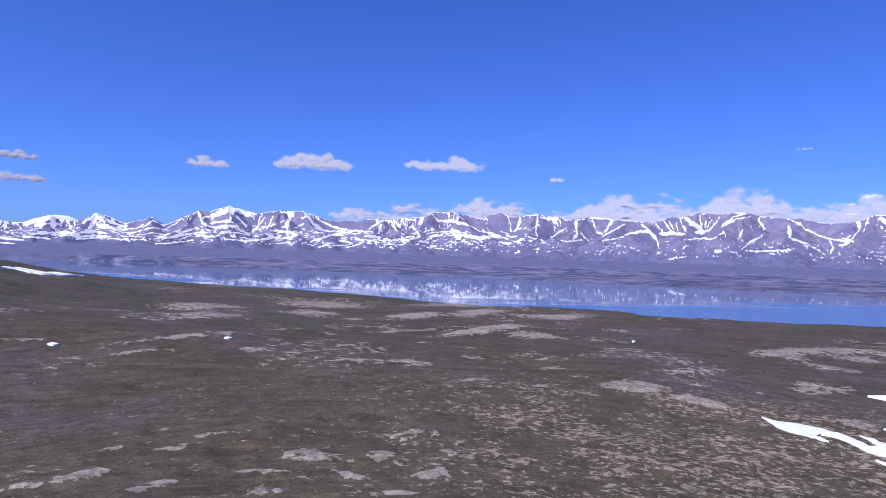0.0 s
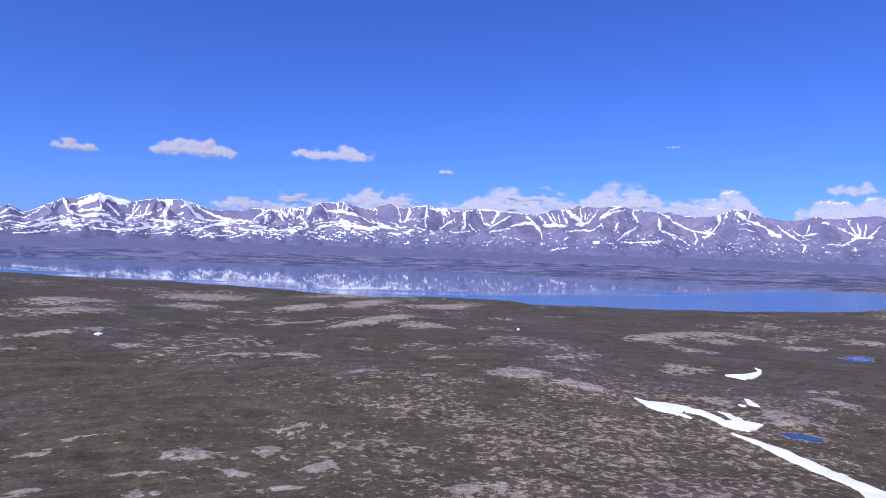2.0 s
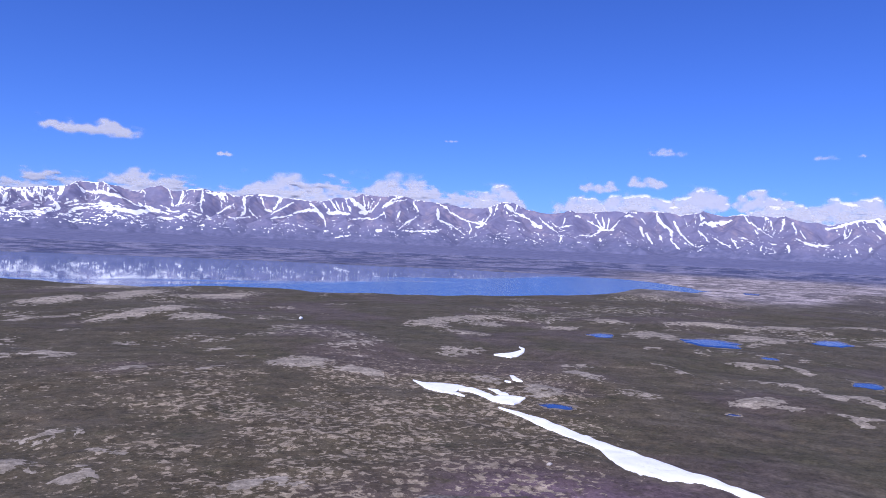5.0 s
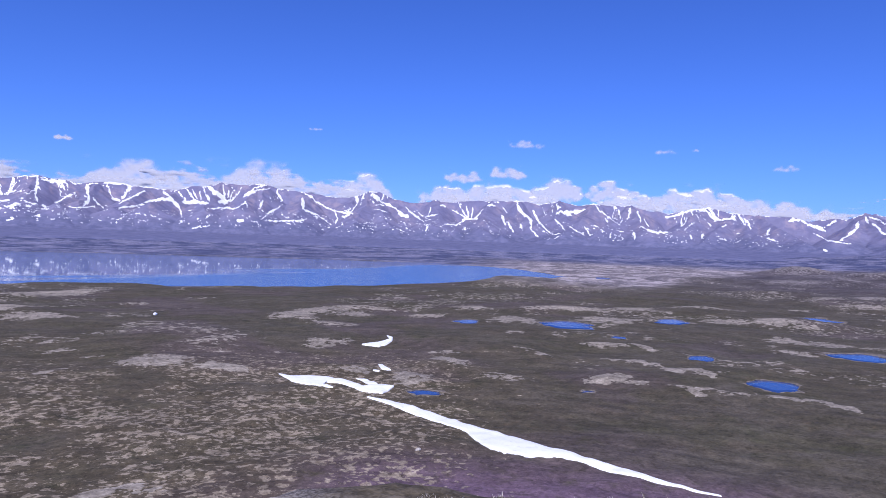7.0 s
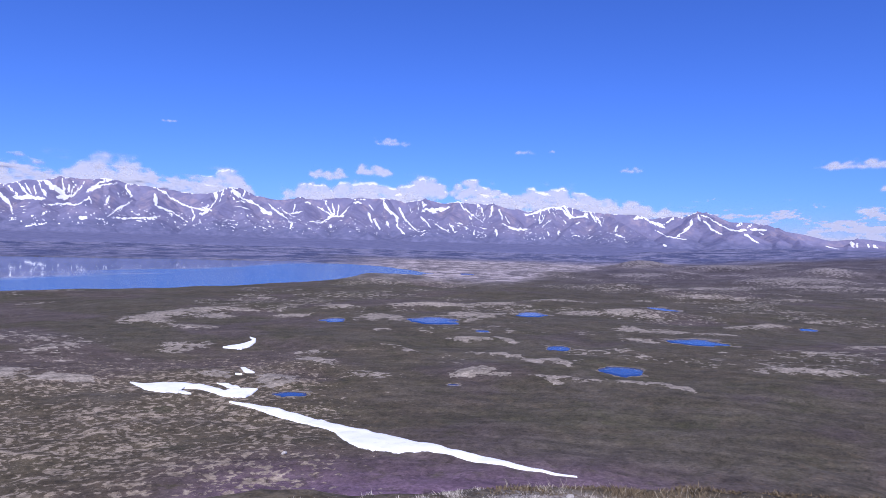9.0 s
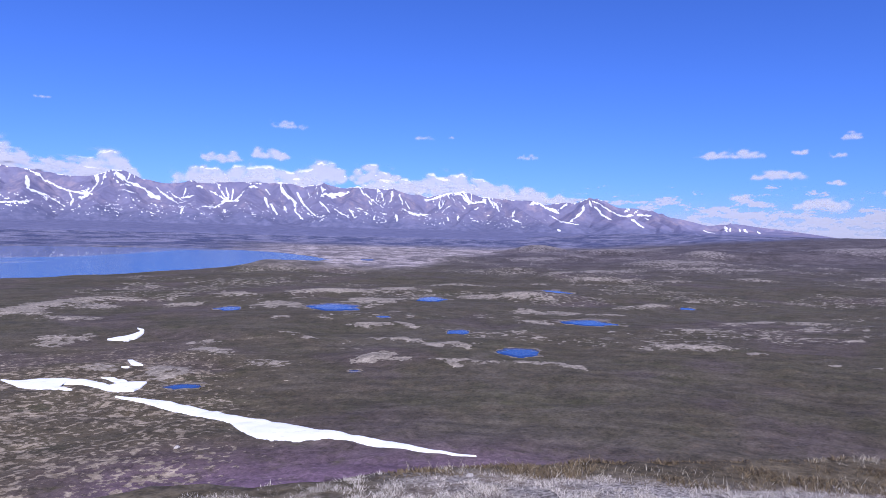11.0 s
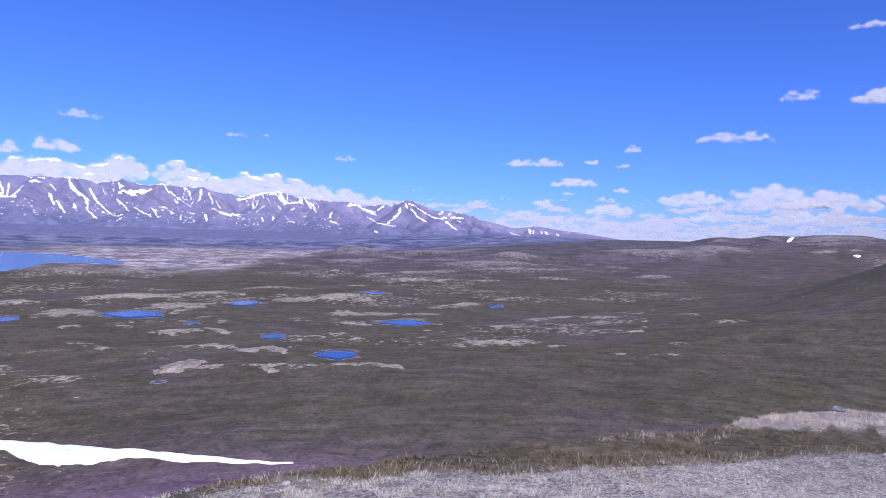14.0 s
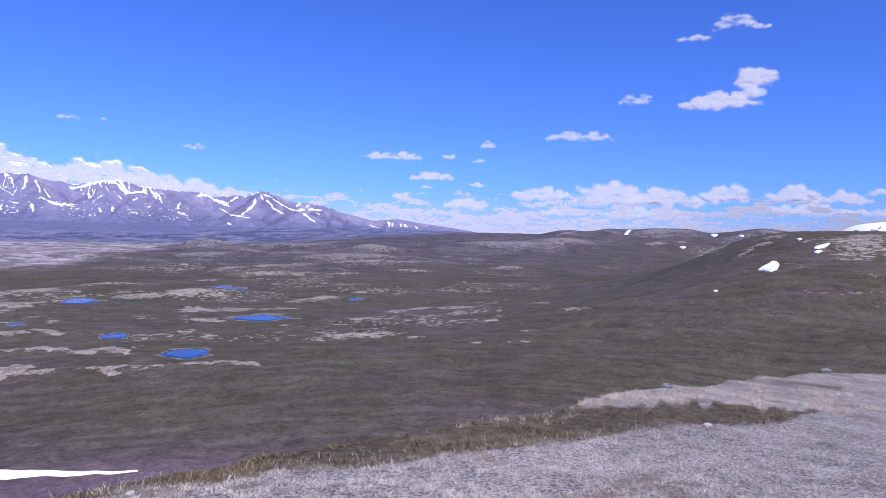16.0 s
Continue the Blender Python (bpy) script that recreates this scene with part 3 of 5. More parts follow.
def cover(x, y):
    r, az = np.hypot(x, y), bearing(x, y)
    p = np.zeros_like(x)
    for px, py, pl, pw, turn, k in PALE:
        c, s = math.cos(radians(turn)), math.sin(radians(turn))
        near = (np.abs(x - px) < 2.2 * max(pl, pw)) & (np.abs(y - py) < 2.2 * max(pl, pw))
        u = ((x[near] - px) * c + (y[near] - py) * s) / pl
        v = (-(x[near] - px) * s + (y[near] - py) * c) / pw
        p[near] = np.maximum(p[near], k * (1 - smooth(np.sqrt(u * u + v * v), 0.35, 1.55)))
    # scattered patches between the large ones
    loose = smooth(fbm(x / 60, y / 60, 4, 71), 0.56, 0.70) * 0.34 * smooth(r, 200, 380) * (1 - smooth(az, 88, 100) * 0.6)
    p = np.maximum(p, loose * (1 - smooth(r, 1500, 2000)))
    # stony crests of the ridge on the right
    p = np.maximum(p, 0.20 * smooth(az, 92, 99) * smooth(r, 1300, 1500) * smooth(fbm(x / 120, y / 120, 3, 81), 0.38, 0.56))
    speck = (1 - smooth(r, 240, 380)) * smooth(fbm(x / 30, y / 30, 3, 91), 0.10, 0.42) * (1 - smooth(az, 34, 54)) * smooth(r, 20, 50) * (0.45 + 0.55 * smooth(az, -14, 16))
    speck = np.maximum(speck, 0.42 * smooth(az, 30, 40) * (1 - smooth(az, 66, 78)) * (1 - smooth(r, 110, 150)) * smooth(r, 16, 30))
    speck = np.maximum(speck, 0.32 * (1 - smooth(r, 300, 600)) * smooth(fbm(x / 70, y / 70, 3, 92), 0.45, 0.6) * (1 - smooth(az, 44, 60) * (1 - smooth(r, 230, 330))))
    speck = np.maximum(speck, 0.40 * smooth(az, 105, 110) * smooth(r, 400, 480) * (1 - smooth(r, 760, 900)) * smooth(fbm(x / 45, y / 45, 3, 93), 0.36, 0.56))
    heath = smooth(fbm(x / 55, y / 55, 3, 95), 0.57, 0.74) * 0.16
    heath = np.maximum(heath, (1 - smooth(r, 120, 175)) * smooth(r, 14, 20) * smooth(az, 20, 40) * (1 - 0.85 * smooth(az, 64, 84)))
    heath = np.where(r > 1500, 0, heath)
    marsh = smooth(r, 820, 980) * smooth(az, 40, 47) * (1 - smooth(az, 56 + (r - 1000) * 0.012, 60 + (r - 1000) * 0.014)) * (1 - smooth(r, 1900, 2200))
    # belt past the far shore that gets the haze-blue colour
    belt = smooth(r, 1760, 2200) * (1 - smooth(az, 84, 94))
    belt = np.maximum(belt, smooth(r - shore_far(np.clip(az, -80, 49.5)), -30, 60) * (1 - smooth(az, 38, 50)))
    strand = np.exp(-((r - shore_far(np.clip(az, -80, 49.5)) - 50) / 75) ** 2) * (az < 60) * (0.25 + 0.75 * smooth(fbm(x / 90, y / 60, 4, 97), 0.4, 0.6)) * (0.5 + 0.5 * smooth(az, 10, 35))
    rc = np.interp(az, BROW_AZ, BROW_R)
    straw = 1 - smooth(r - rc, 0.2, 2.0)
    green = np.exp(-((r - rc + 0.2) / 0.9) ** 2) * smooth(az, 24, 34) * (1 - smooth(az, 52, 60))
    shrub = smooth(r - straw_edge(az), -0.3, 0.3) * (1 - smooth(r - rc, 0, 2.5)) * smooth(az, 50, 60) * (1 - pale_mound(az, r))
    # how much haze tint the moor gets, growing with distance
    far_haze = smooth(r, 620, 1350) * smooth(az, 52, 66) * (1 - straw)
    far_haze = far_haze * (0.84 - 0.5 * smooth(az, 92, 106) * (1 - smooth(r, 1350, 1600)))
    return p, speck, heath, np.maximum(marsh, 0.8 * strand), belt, straw, np.maximum(green, shrub), far_haze


def straw_edge(az):
    """How far the dry grass reaches before the dark heath starts."""
    return np.interp(az, [20, 44, 58, 69, 84, 98, 109, 114.5, 118, 120], [5.6, 5.8, 6.2, 6.3, 6.95, 8.4, 11.2, 12.6, 16, 40])


def pale_mound(az, r):
    """The second bank of dry grass, behind the heath."""
    inner = np.interp(az, [86, 92, 98, 101, 104, 110, 116, 121], [12, 12, 10.9, 11.5, 12.5, 13.8, 14.5, 16])
    gap = 1 - 0.9 * np.exp(-((r - 22.2 - (vnoise(az * 0.7, r * 0, 9) - 0.5)) / 1.0) ** 2) * smooth(az, 112.5, 115)
    return gap * smooth(r - inner + (vnoise(az * 1.2, r * 0.8, 8) - 0.5) * 1.1, 0, 0.5) * smooth(az + (r - 12) * 0.8, 95.5, 101)


def build_ground():
    az = np.concatenate([np.arange(-37, 125, 0.15), np.arange(125, 323, 3.0)])
    rr = np.concatenate([[0.005], np.geomspace(0.5, 60, 119), np.geomspace(60, 4950, 380)[1:]])
    a, r = np.meshgrid(np.radians(az), rr)
    x, y = (r * np.sin(a)).ravel(), (r * np.cos(a)).ravel()
    z = ground(x, y)
    verts = np.stack([x, y, z], 1)
    faces = grid_faces(len(rr), len(az), wrap=True)[:, ::-1]
    me = mesh_from("ground", verts, faces, TUNDRA)
    p, speck, heath, marsh, belt, straw, green, far_haze = cover(x, y)
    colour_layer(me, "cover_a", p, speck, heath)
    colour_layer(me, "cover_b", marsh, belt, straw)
    value_layer(me, "moss", green)
    value_layer(me, "far", far_haze)
    return tagged(new("ground", me), "brown tundra moor with grey lichen and gravel patches", "ground", kind="structure")


build_ground()


def build_lake():
    az = np.arange(-82, 52.01, 0.25)
    share = np.linspace(0, 1, 60)
    a, s = np.meshgrid(az, share)
    near, far = shore_near(az) - 130, shore_far(az) + 130
    r = near + (far - near) * s
    x, y = (r * np.sin(np.radians(a))).ravel(), (r * np.cos(np.radians(a))).ravel()
    me = mesh_from("lake", np.stack([x, y, np.full(x.shape, LAKE_Z)], 1), grid_faces(60, len(az))[:, ::-1], LAKE)
    az, r = a.ravel(), r.ravel()
    reach = np.interp(az, [-30, -14, 0, 12, 22, 34, 45], [0.25, 0.05, 0.08, 0.20, 0.32, 0.50, 1.0])
    blow = 1 - smooth(s.ravel() + (fbm(x / 260, y / 90, 3, 76) - 0.5) * 0.3, reach - 0.14, reach + 0.22)
    value_layer(me, "breeze", blow)
    tagged(new("lake", me), "wide calm blue lake mirroring the snowy mountains", "lake", kind="structure")


build_lake()


def build_pond(px, py, half_length, half_width, turn, level):
    """A sheet of water that fills an uneven hollow, and the bare shore round it."""
    n = 96
    ang = np.linspace(0, 2 * np.pi, n, endpoint=False)
    c, s = math.cos(radians(turn)), math.sin(radians(turn))

    def ring(q):
        u, v = np.cos(ang) * half_length * q, np.sin(ang) * half_width * q
        return px + u * c - v * s, py + u * s + v * c

    steps = np.linspace(0.4, 2.2, 91)
    far = np.array([pond_distance(*ring(q), px, py, half_length, half_width, turn) for q in steps])

    def reach(d):
        return np.array([np.interp(d[k], np.maximum.accumulate(far[:, k]), steps) for k in range(n)])

    def sheet(name, edges, heights, material):
        rings = []
        for q, z in zip(edges, heights):
            x, y = ring(q)
            rings.append(np.stack([x - px, y - py, (ground(x, y) - level + z[1]) if z[0] else np.full(n, z[1])], 1))
        return mesh_from(name, np.concatenate(rings), grid_faces(len(rings), n, wrap=True), material)

    size = "large" if half_length > 15 else "small"
    base = new("pond")
    base.location = (px, py, level)
    tagged(base, f"{size} deep blue pond lying in the tundra", "pond", group="ponds on the moor")
    rim = reach(np.full(n, 1.04))
    part("water", sheet("water", [0.001 * rim, 0.6 * rim, rim, rim + 0.01], [(0, 0.0), (0, 0.0), (0, 0.0), (0, -0.3)], POND), base)
    wide = 1.05 + 0.24 * smooth(vnoise(3 * np.cos(ang) + px, 3 * np.sin(ang) + py, 47), 0.35, 0.8)
    edges = [reach(np.full(n, 0.97)), reach(0.6 + 0.4 * wide), reach(wide), reach(wide) + 0.01]
    part("shore", sheet("shore", edges, [(1, 0.02), (1, 0.07), (1, 0.05), (1, -0.2)], GRAVEL), base, "bare grey gravel shore")


for pond in PONDS:
    build_pond(*pond)


# ---------------------------------------------------------------- mountains
RANGE = []


def mountain(start, end, ridge, gullies):
    """One mountain: bearings of its two ends, its ridge (bearing, height) and its snow gullies
    (bearing and share of the height at the top, the same at the bottom, half width in degrees)."""
    RANGE.append((start, end, ridge, gullies))


def more_snow(gullies):
    """Further streaks of the mountain named last."""
    RANGE[-1][3].extend(gullies)


SPURS = []


def spurs(rows):
    SPURS.extend(rows)


def build_range(ends, ridge, gullies, ribs, label, ridge_r=3700.0, foot_r=2350.0, dusting=None, step=0.06, foot_z=-75.0):
    """A chain of mountains, cut into single mountains at the bearings in ends."""
    cols = int((ends[-1] - ends[0]) / step) + 2
    az = np.linspace(ends[0], ends[-1], cols)
    t = np.concatenate([np.linspace(0, 0.30, 14), np.linspace(0.31, 0.80, 112), np.linspace(0.805, 1.02, 40), np.linspace(1.06, 1.42, 6)])
    a, t = np.meshgrid(az, t)
    top = np.interp(az, [q[0] for q in ridge], [q[1] for q in ridge])
    r = foot_r + (ridge_r - foot_r) * t
    x, y = r * np.sin(np.radians(a)), r * np.cos(np.radians(a))
    # the line of the ridge is notched
    top = top + (fbm(az * 3.2, az * 0, 4, 43, 0.65) - 0.5) * 0.06 * top
    wx, wy = x + (fbm(x / 110, y / 110, 3, 45) - 0.5) * 46, y + (fbm(x / 110, y / 110, 3, 46) - 0.5) * 46
    rough = (fbm(x / 70, y / 70, 4, 44) - 0.5) * 11 * np.clip(top / 150, 0.12, 1)
    h = foot_z + 45 * smooth(t, 0.0, 0.12) + 30 * smooth(t, 0.1, 0.62) + 24 * smooth(t, 0.45, 0.8) + rough * 0.3 * smooth(t, 0.2, 0.5)
    away = np.abs(r - ridge_r)
    steep = 0.80 + 0.45 * fbm(a * 0.6, t * 2, 2, 42)
    even = np.convolve(np.pad(top, 24, mode="edge"), np.full(49, 1 / 49), mode="valid")
    wall = foot_z + (even - foot_z) * np.exp(-steep * away / (even - foot_z)) + rough * np.minimum(1, away / 90)
    h = np.maximum(h, wall)
    # spurs run down from the peaks towards the plain and shut in corries
    for head, foot, low_share in ribs:
        high = float(np.interp(head, az, top))
        crest = float(np.interp(foot, az, top))
        p0, q0 = ridge_r * math.sin(radians(head)), ridge_r * math.cos(radians(head))
        rf = ridge_r - (ridge_r - foot_r) * (0.30 + 0.24 * (1 - low_share))
        p1, q1 = rf * math.sin(radians(foot)), rf * math.cos(radians(foot))
        end = 1.65 + low_share * (crest - 1.65) / ridge_r * rf
        near = np.abs(a - (head + foot) / 2) < abs(head - foot) / 2 + 4.5
        dx, dy = p1 - p0, q1 - q0
        k = ((wx[near] - p0) * dx + (wy[near] - q0) * dy) / (dx * dx + dy * dy)
        over = np.maximum(k - 1, 0) * math.hypot(dx, dy)
        k = np.clip(k, 0, 1)
        d = np.hypot(wx[near] - p0 - k * dx, wy[near] - q0 - k * dy)
        line = high + (end - high) * k - 0.06 * high * np.sin(k * np.pi) + 0.03 * high * np.sin(k * 11 + head)
        h[near] = np.maximum(h[near], line - (0.42 + 0.22 * (1 - k)) * d - 0.16 * over + rough[near] * np.minimum(1, d / 60) * 0.8)
    fall = (fbm(a * 0.33, t * 0 + 3.0, 3, 41) - 0.5) * 11.0 * (1.0 - t)
    # every bearing reaches up to the line of the ridge
    sight = ((h - 1.65) / r).max(0)
    k = np.clip(((top - 1.65) / ridge_r) / np.maximum(sight, 1e-4), 0.3, 2.0)
    bell = np.exp(-0.5 * (np.arange(-12, 13) / 2.6) ** 2)
    k = np.convolve(np.pad(k, 12, mode="edge"), bell / bell.sum(), mode="valid")
    rise = np.clip((h - 1.65) / r / np.maximum(sight, 1e-4), 0, 1)
    calm = np.convolve(np.pad(k, 30, mode="edge"), np.full(61, 1 / 61), mode="valid")
    h = np.where(h > 1.65, 1.65 + (h - 1.65) * (calm + (k - calm) * smooth(rise, 0.6, 0.97)), h)
    share = (h - 1.65) / r / ((top - 1.65) / ridge_r)
    # snow: streaks in the gullies
    snow = np.zeros_like(a)
    owner = np.full(a.shape, -1)
    wob_a = (fbm(a * 4, share * 12, 3, 51) - 0.5) * 0.2 + (fbm(a * 12, share * 36, 2, 53) - 0.5) * 0.10
    wob_s = (fbm(a * 4, share * 12, 3, 52) - 0.5) * 0.035 + (fbm(a * 12, share * 36, 2, 68) - 0.5) * 0.03
    unit = 3.3 * (top / 214)                                        # degrees for the whole height
    for number, (a0, s0, a1, s1, half) in enumerate(gullies):
        close = np.abs(az - (a0 + a1) / 2) < abs(a1 - a0) / 2 + 1.0 + half
        tall = unit[close]
        pa, ps = (a + wob_a)[:, close] - a0, (share + wob_s)[:, close] * tall - s0 * tall
        da, ds = a1 - a0, (s1 - s0) * tall
        k = np.clip((pa * da + ps * ds) / (da * da + ds * ds + 1e-9), 0, 1)
        along = k * np.hypot(da, ds)
        swell = (0.45 + 1.0 * vnoise(along * 4.5 + 7.7 * number, along * 0, 54)) * (0.6 + 0.4 * np.sqrt(4 * k * (1 - k)))
        d = np.hypot(pa - k * da, ps - k * ds) / (swell * half)
        streak = 1 - smooth(d, 0.3, 1.6)
        owner[:, close] = np.where((streak > 0.3) & (streak > snow[:, close]), number, owner[:, close])
        snow[:, close] = np.maximum(snow[:, close], streak)
    much = 0.85 * (1 - smooth(a, -6, 24))
    if dusting is not None:
        much = np.full_like(a, dusting)
    # slanting bands on the broad shoulders
    band = fbm(a * 1.9 + share * 5.0, share * 24 - a * 0.7, 4, 86, 0.55)
    zone = smooth(share, 0.14, 0.30) * (1 - smooth(share, 0.50, 0.75)) * much
    snow = np.maximum(snow, smooth(band, 0.60, 0.66) * smooth(zone, 0.25, 0.6))
    # dashes on the lower slopes
    dash = fbm(a * 4.6 + share * 8, share * 46 - a * 0.8, 3, 55)
    zone = smooth(share, -0.02, 0.14) * (1 - smooth(share, 0.42, 0.66) * 0.8)
    thr = 0.700 - 0.09 * much + 0.06 * smooth(fbm(a * 0.9, share * 5, 2, 87), 0.4, 0.6) + 0.3 * (1 - zone)
    snow = np.maximum(snow, smooth(dash, thr, thr + 0.05) * (1 - smooth(a, 62, 74)))
    # thin snow in the runnels below the crest
    line = (a + fall + (fbm(a * 3, share * 6, 2, 57) - 0.5) * 0.30) * 2.6
    runnel = np.maximum(1 - np.abs(2 * vnoise(line, share * 1.6, 56) - 1), 1 - np.abs(2 * vnoise(line * 1.7 + 9, share * 2.2, 59) - 1))
    where = smooth(fbm(a * 0.9, share * 2.2, 3, 65), 0.56 - 0.10 * much, 0.64 - 0.10 * much) * smooth(share, 0.55, 0.7)
    snow = np.maximum(snow, smooth(runnel, 0.94 - 0.04 * much, 0.98 - 0.04 * much) * where * (1 - smooth(a, 58, 72)))
    # cornices
    snow = np.maximum(snow, smooth(share, 0.965, 0.99) * 0.7 * smooth(fbm(a * 2.3, share * 0, 3, 67), 0.54 - 0.08 * much, 0.6 - 0.08 * much) * (1 - smooth(a, 74, 84)))
    scree = smooth(fbm(a * 1.2, share * 4, 3, 58), 0.4, 0.65) * smooth(share, 0.2, 0.5)
    # lower slopes, which take the bluer haze colour
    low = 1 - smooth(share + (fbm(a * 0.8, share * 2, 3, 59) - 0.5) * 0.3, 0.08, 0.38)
    for e0, e1 in zip(ends, ends[1:]):
        c0, c1 = int(np.searchsorted(az, e0)), int(np.searchsorted(az, e1)) + 1
        cut = [q[:, c0:c1].ravel() for q in (x, y, h, snow, scree, low)]
        faces = grid_faces(t.shape[0], min(c1, cols) - c0)[:, ::-1]
        whose = owner[:, c0:c1].ravel()[faces]
        whose = np.where((whose == whose[:, :1]).all(1), whose[:, 0], -1)
        numbers, counts = np.unique(whose, return_counts=True)
        small = numbers[counts < 60]
        whose = np.where(np.isin(whose, small), -1, whose)
        base = new("mountain")
        base.location = (cut[0].mean(), cut[1].mean(), foot_z)
        tagged(base, label, "mountain", group="mountain range")
        for number in np.unique(whose):
            used, index = np.unique(faces[whose == number], return_inverse=True)
            piece = [q[used] for q in cut]
            verts = np.stack(piece[:3], 1) - np.array(base.location)
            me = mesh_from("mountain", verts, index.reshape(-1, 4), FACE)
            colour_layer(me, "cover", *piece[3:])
            if number < 0:
                part("rock_face", me, base)
            else:
                part("snowfield", me, base, "old snow lying in a steep gully")


mountain(-44.0, -29.1,
         [(-44, 86), (-38, 124), (-35.5, 105), (-33.3, 86), (-32.3, 84), (-31.8, 102), (-30.4, 128), (-29.4, 127), (-29.1, 115)],
         [(-31.9, 0.83, -30.7, 0.96, 0.14), (-30.7, 0.96, -29.1, 0.94, 0.17), (-31.2, 0.88, -31.2, 0.50, 0.10),
          (-30.4, 0.80, -30.4, 0.50, 0.15), (-29.9, 0.81, -29.9, 0.56, 0.15), (-29.5, 0.83, -29.3, 0.58, 0.12),
          (-33.7, 0.66, -33.2, 0.90, 0.06), (-33.0, 0.90, -32.6, 0.99, 0.08), (-33.4, 0.57, -33.3, 0.83, 0.06),
          (-33.7, 0.07, -32.2, -0.01, 0.08), (-33.7, -0.17, -32.8, -0.22, 0.06), (-32.3, 0.18, -30.5, 0.07, 0.08),
          (-31.6, 0.31, -28.7, 0.34, 0.08)])
more_snow([(-32.2, 0.88, -30.2, 0.90, 0.16), (-31.6, 0.70, -30.0, 0.66, 0.10)])
mountain(-29.1, -22.4,
         [(-29.1, 115), (-28.8, 102), (-27.6, 147), (-26.8, 136), (-25.6, 101), (-23.6, 138), (-22.7, 104), (-22.4, 114)],
         [(-28.5, 0.85, -27.6, 0.95, 0.10), (-27.6, 0.95, -26.8, 0.84, 0.14), (-27.6, 0.84, -28.0, 0.58, 0.14),
          (-27.0, 0.82, -25.5, 0.83, 0.12), (-26.4, 1.00, -25.4, 0.98, 0.08), (-28.6, 0.43, -26.9, 0.34, 0.12),
          (-27.4, 0.55, -25.5, 0.66, 0.14), (-24.3, 0.70, -23.6, 0.91, 0.10), (-23.6, 0.91, -22.8, 0.91, 0.10),
          (-24.9, 0.66, -24.3, 0.80, 0.06), (-25.5, 0.44, -23.0, 0.71, 0.06), (-24.3, 0.38, -21.6, 0.57, 0.06),
          (-30.5, 0.24, -26.5, 0.24, 0.08), (-28.9, 0.13, -26.8, 0.18, 0.06), (-26.8, 0.18, -23.3, 0.17, 0.05)])
more_snow([(-28.0, 0.86, -26.2, 0.78, 0.16), (-27.6, 0.62, -25.8, 0.60, 0.10)])
mountain(-22.4, -15.9,
         [(-22.4, 114), (-21.3, 149), (-20.3, 184), (-19.5, 182), (-17.9, 219), (-15.9, 186)],
         [(-23.0, 0.71, -21.5, 0.97, 0.05), (-22.3, 0.36, -20.3, 0.54, 0.05), (-20.3, 0.99, -19.9, 0.65, 0.12),
          (-20.0, 0.81, -19.0, 0.90, 0.10), (-19.9, 0.65, -18.9, 0.50, 0.14), (-19.0, 0.90, -17.8, 0.96, 0.12),
          (-17.8, 0.96, -15.8, 0.97, 0.17), (-17.9, 0.87, -17.7, 0.61, 0.10), (-18.9, 0.50, -17.2, 0.53, 0.12),
          (-17.4, 0.80, -16.5, 0.57, 0.08), (-17.2, 0.47, -16.3, 0.36, 0.12), (-23.3, 0.31, -19.9, 0.39, 0.05),
          (-23.4, 0.03, -20.6, 0.16, 0.05), (-20.6, 0.33, -18.9, 0.26, 0.06), (-18.2, 0.19, -16.4, 0.17, 0.08)])
more_snow([(-19.2, 0.80, -17.4, 0.92, 0.17), (-17.4, 0.92, -16.0, 0.88, 0.15), (-19.3, 0.66, -17.6, 0.62, 0.14)])
mountain(-15.9, -9.2,
         [(-15.9, 186), (-15.7, 183), (-14.5, 198), (-13.8, 207), (-12, 208), (-10.7, 181), (-9.6, 161), (-9.2, 162)],
         [(-15.1, 0.86, -16.1, 0.40, 0.06), (-14.4, 0.89, -14.9, 0.50, 0.06), (-16.4, 0.20, -14.1, 0.28, 0.08),
          (-13.8, 0.94, -12.9, 0.98, 0.14), (-13.0, 0.94, -13.3, 0.55, 0.14), (-13.3, 0.55, -13.2, 0.31, 0.10),
          (-13.8, 0.68, -13.5, 0.76, 0.05), (-11.8, 0.98, -11.0, 0.71, 0.17), (-11.0, 0.71, -10.1, 0.62, 0.16),
          (-10.1, 0.62, -8.4, 0.68, 0.07), (-12.1, 0.81, -11.5, 0.96, 0.09), (-10.8, 0.92, -9.6, 0.83, 0.12),
          (-14.9, 0.40, -14.1, 0.25, 0.07), (-14.5, 0.28, -13.8, 0.30, 0.05), (-14.0, 0.13, -12.8, 0.15, 0.05),
          (-12.3, 0.61, -11.8, 0.68, 0.04), (-11.3, 0.21, -9.5, 0.51, 0.07), (-10.6, 0.07, -9.5, 0.25, 0.05)])
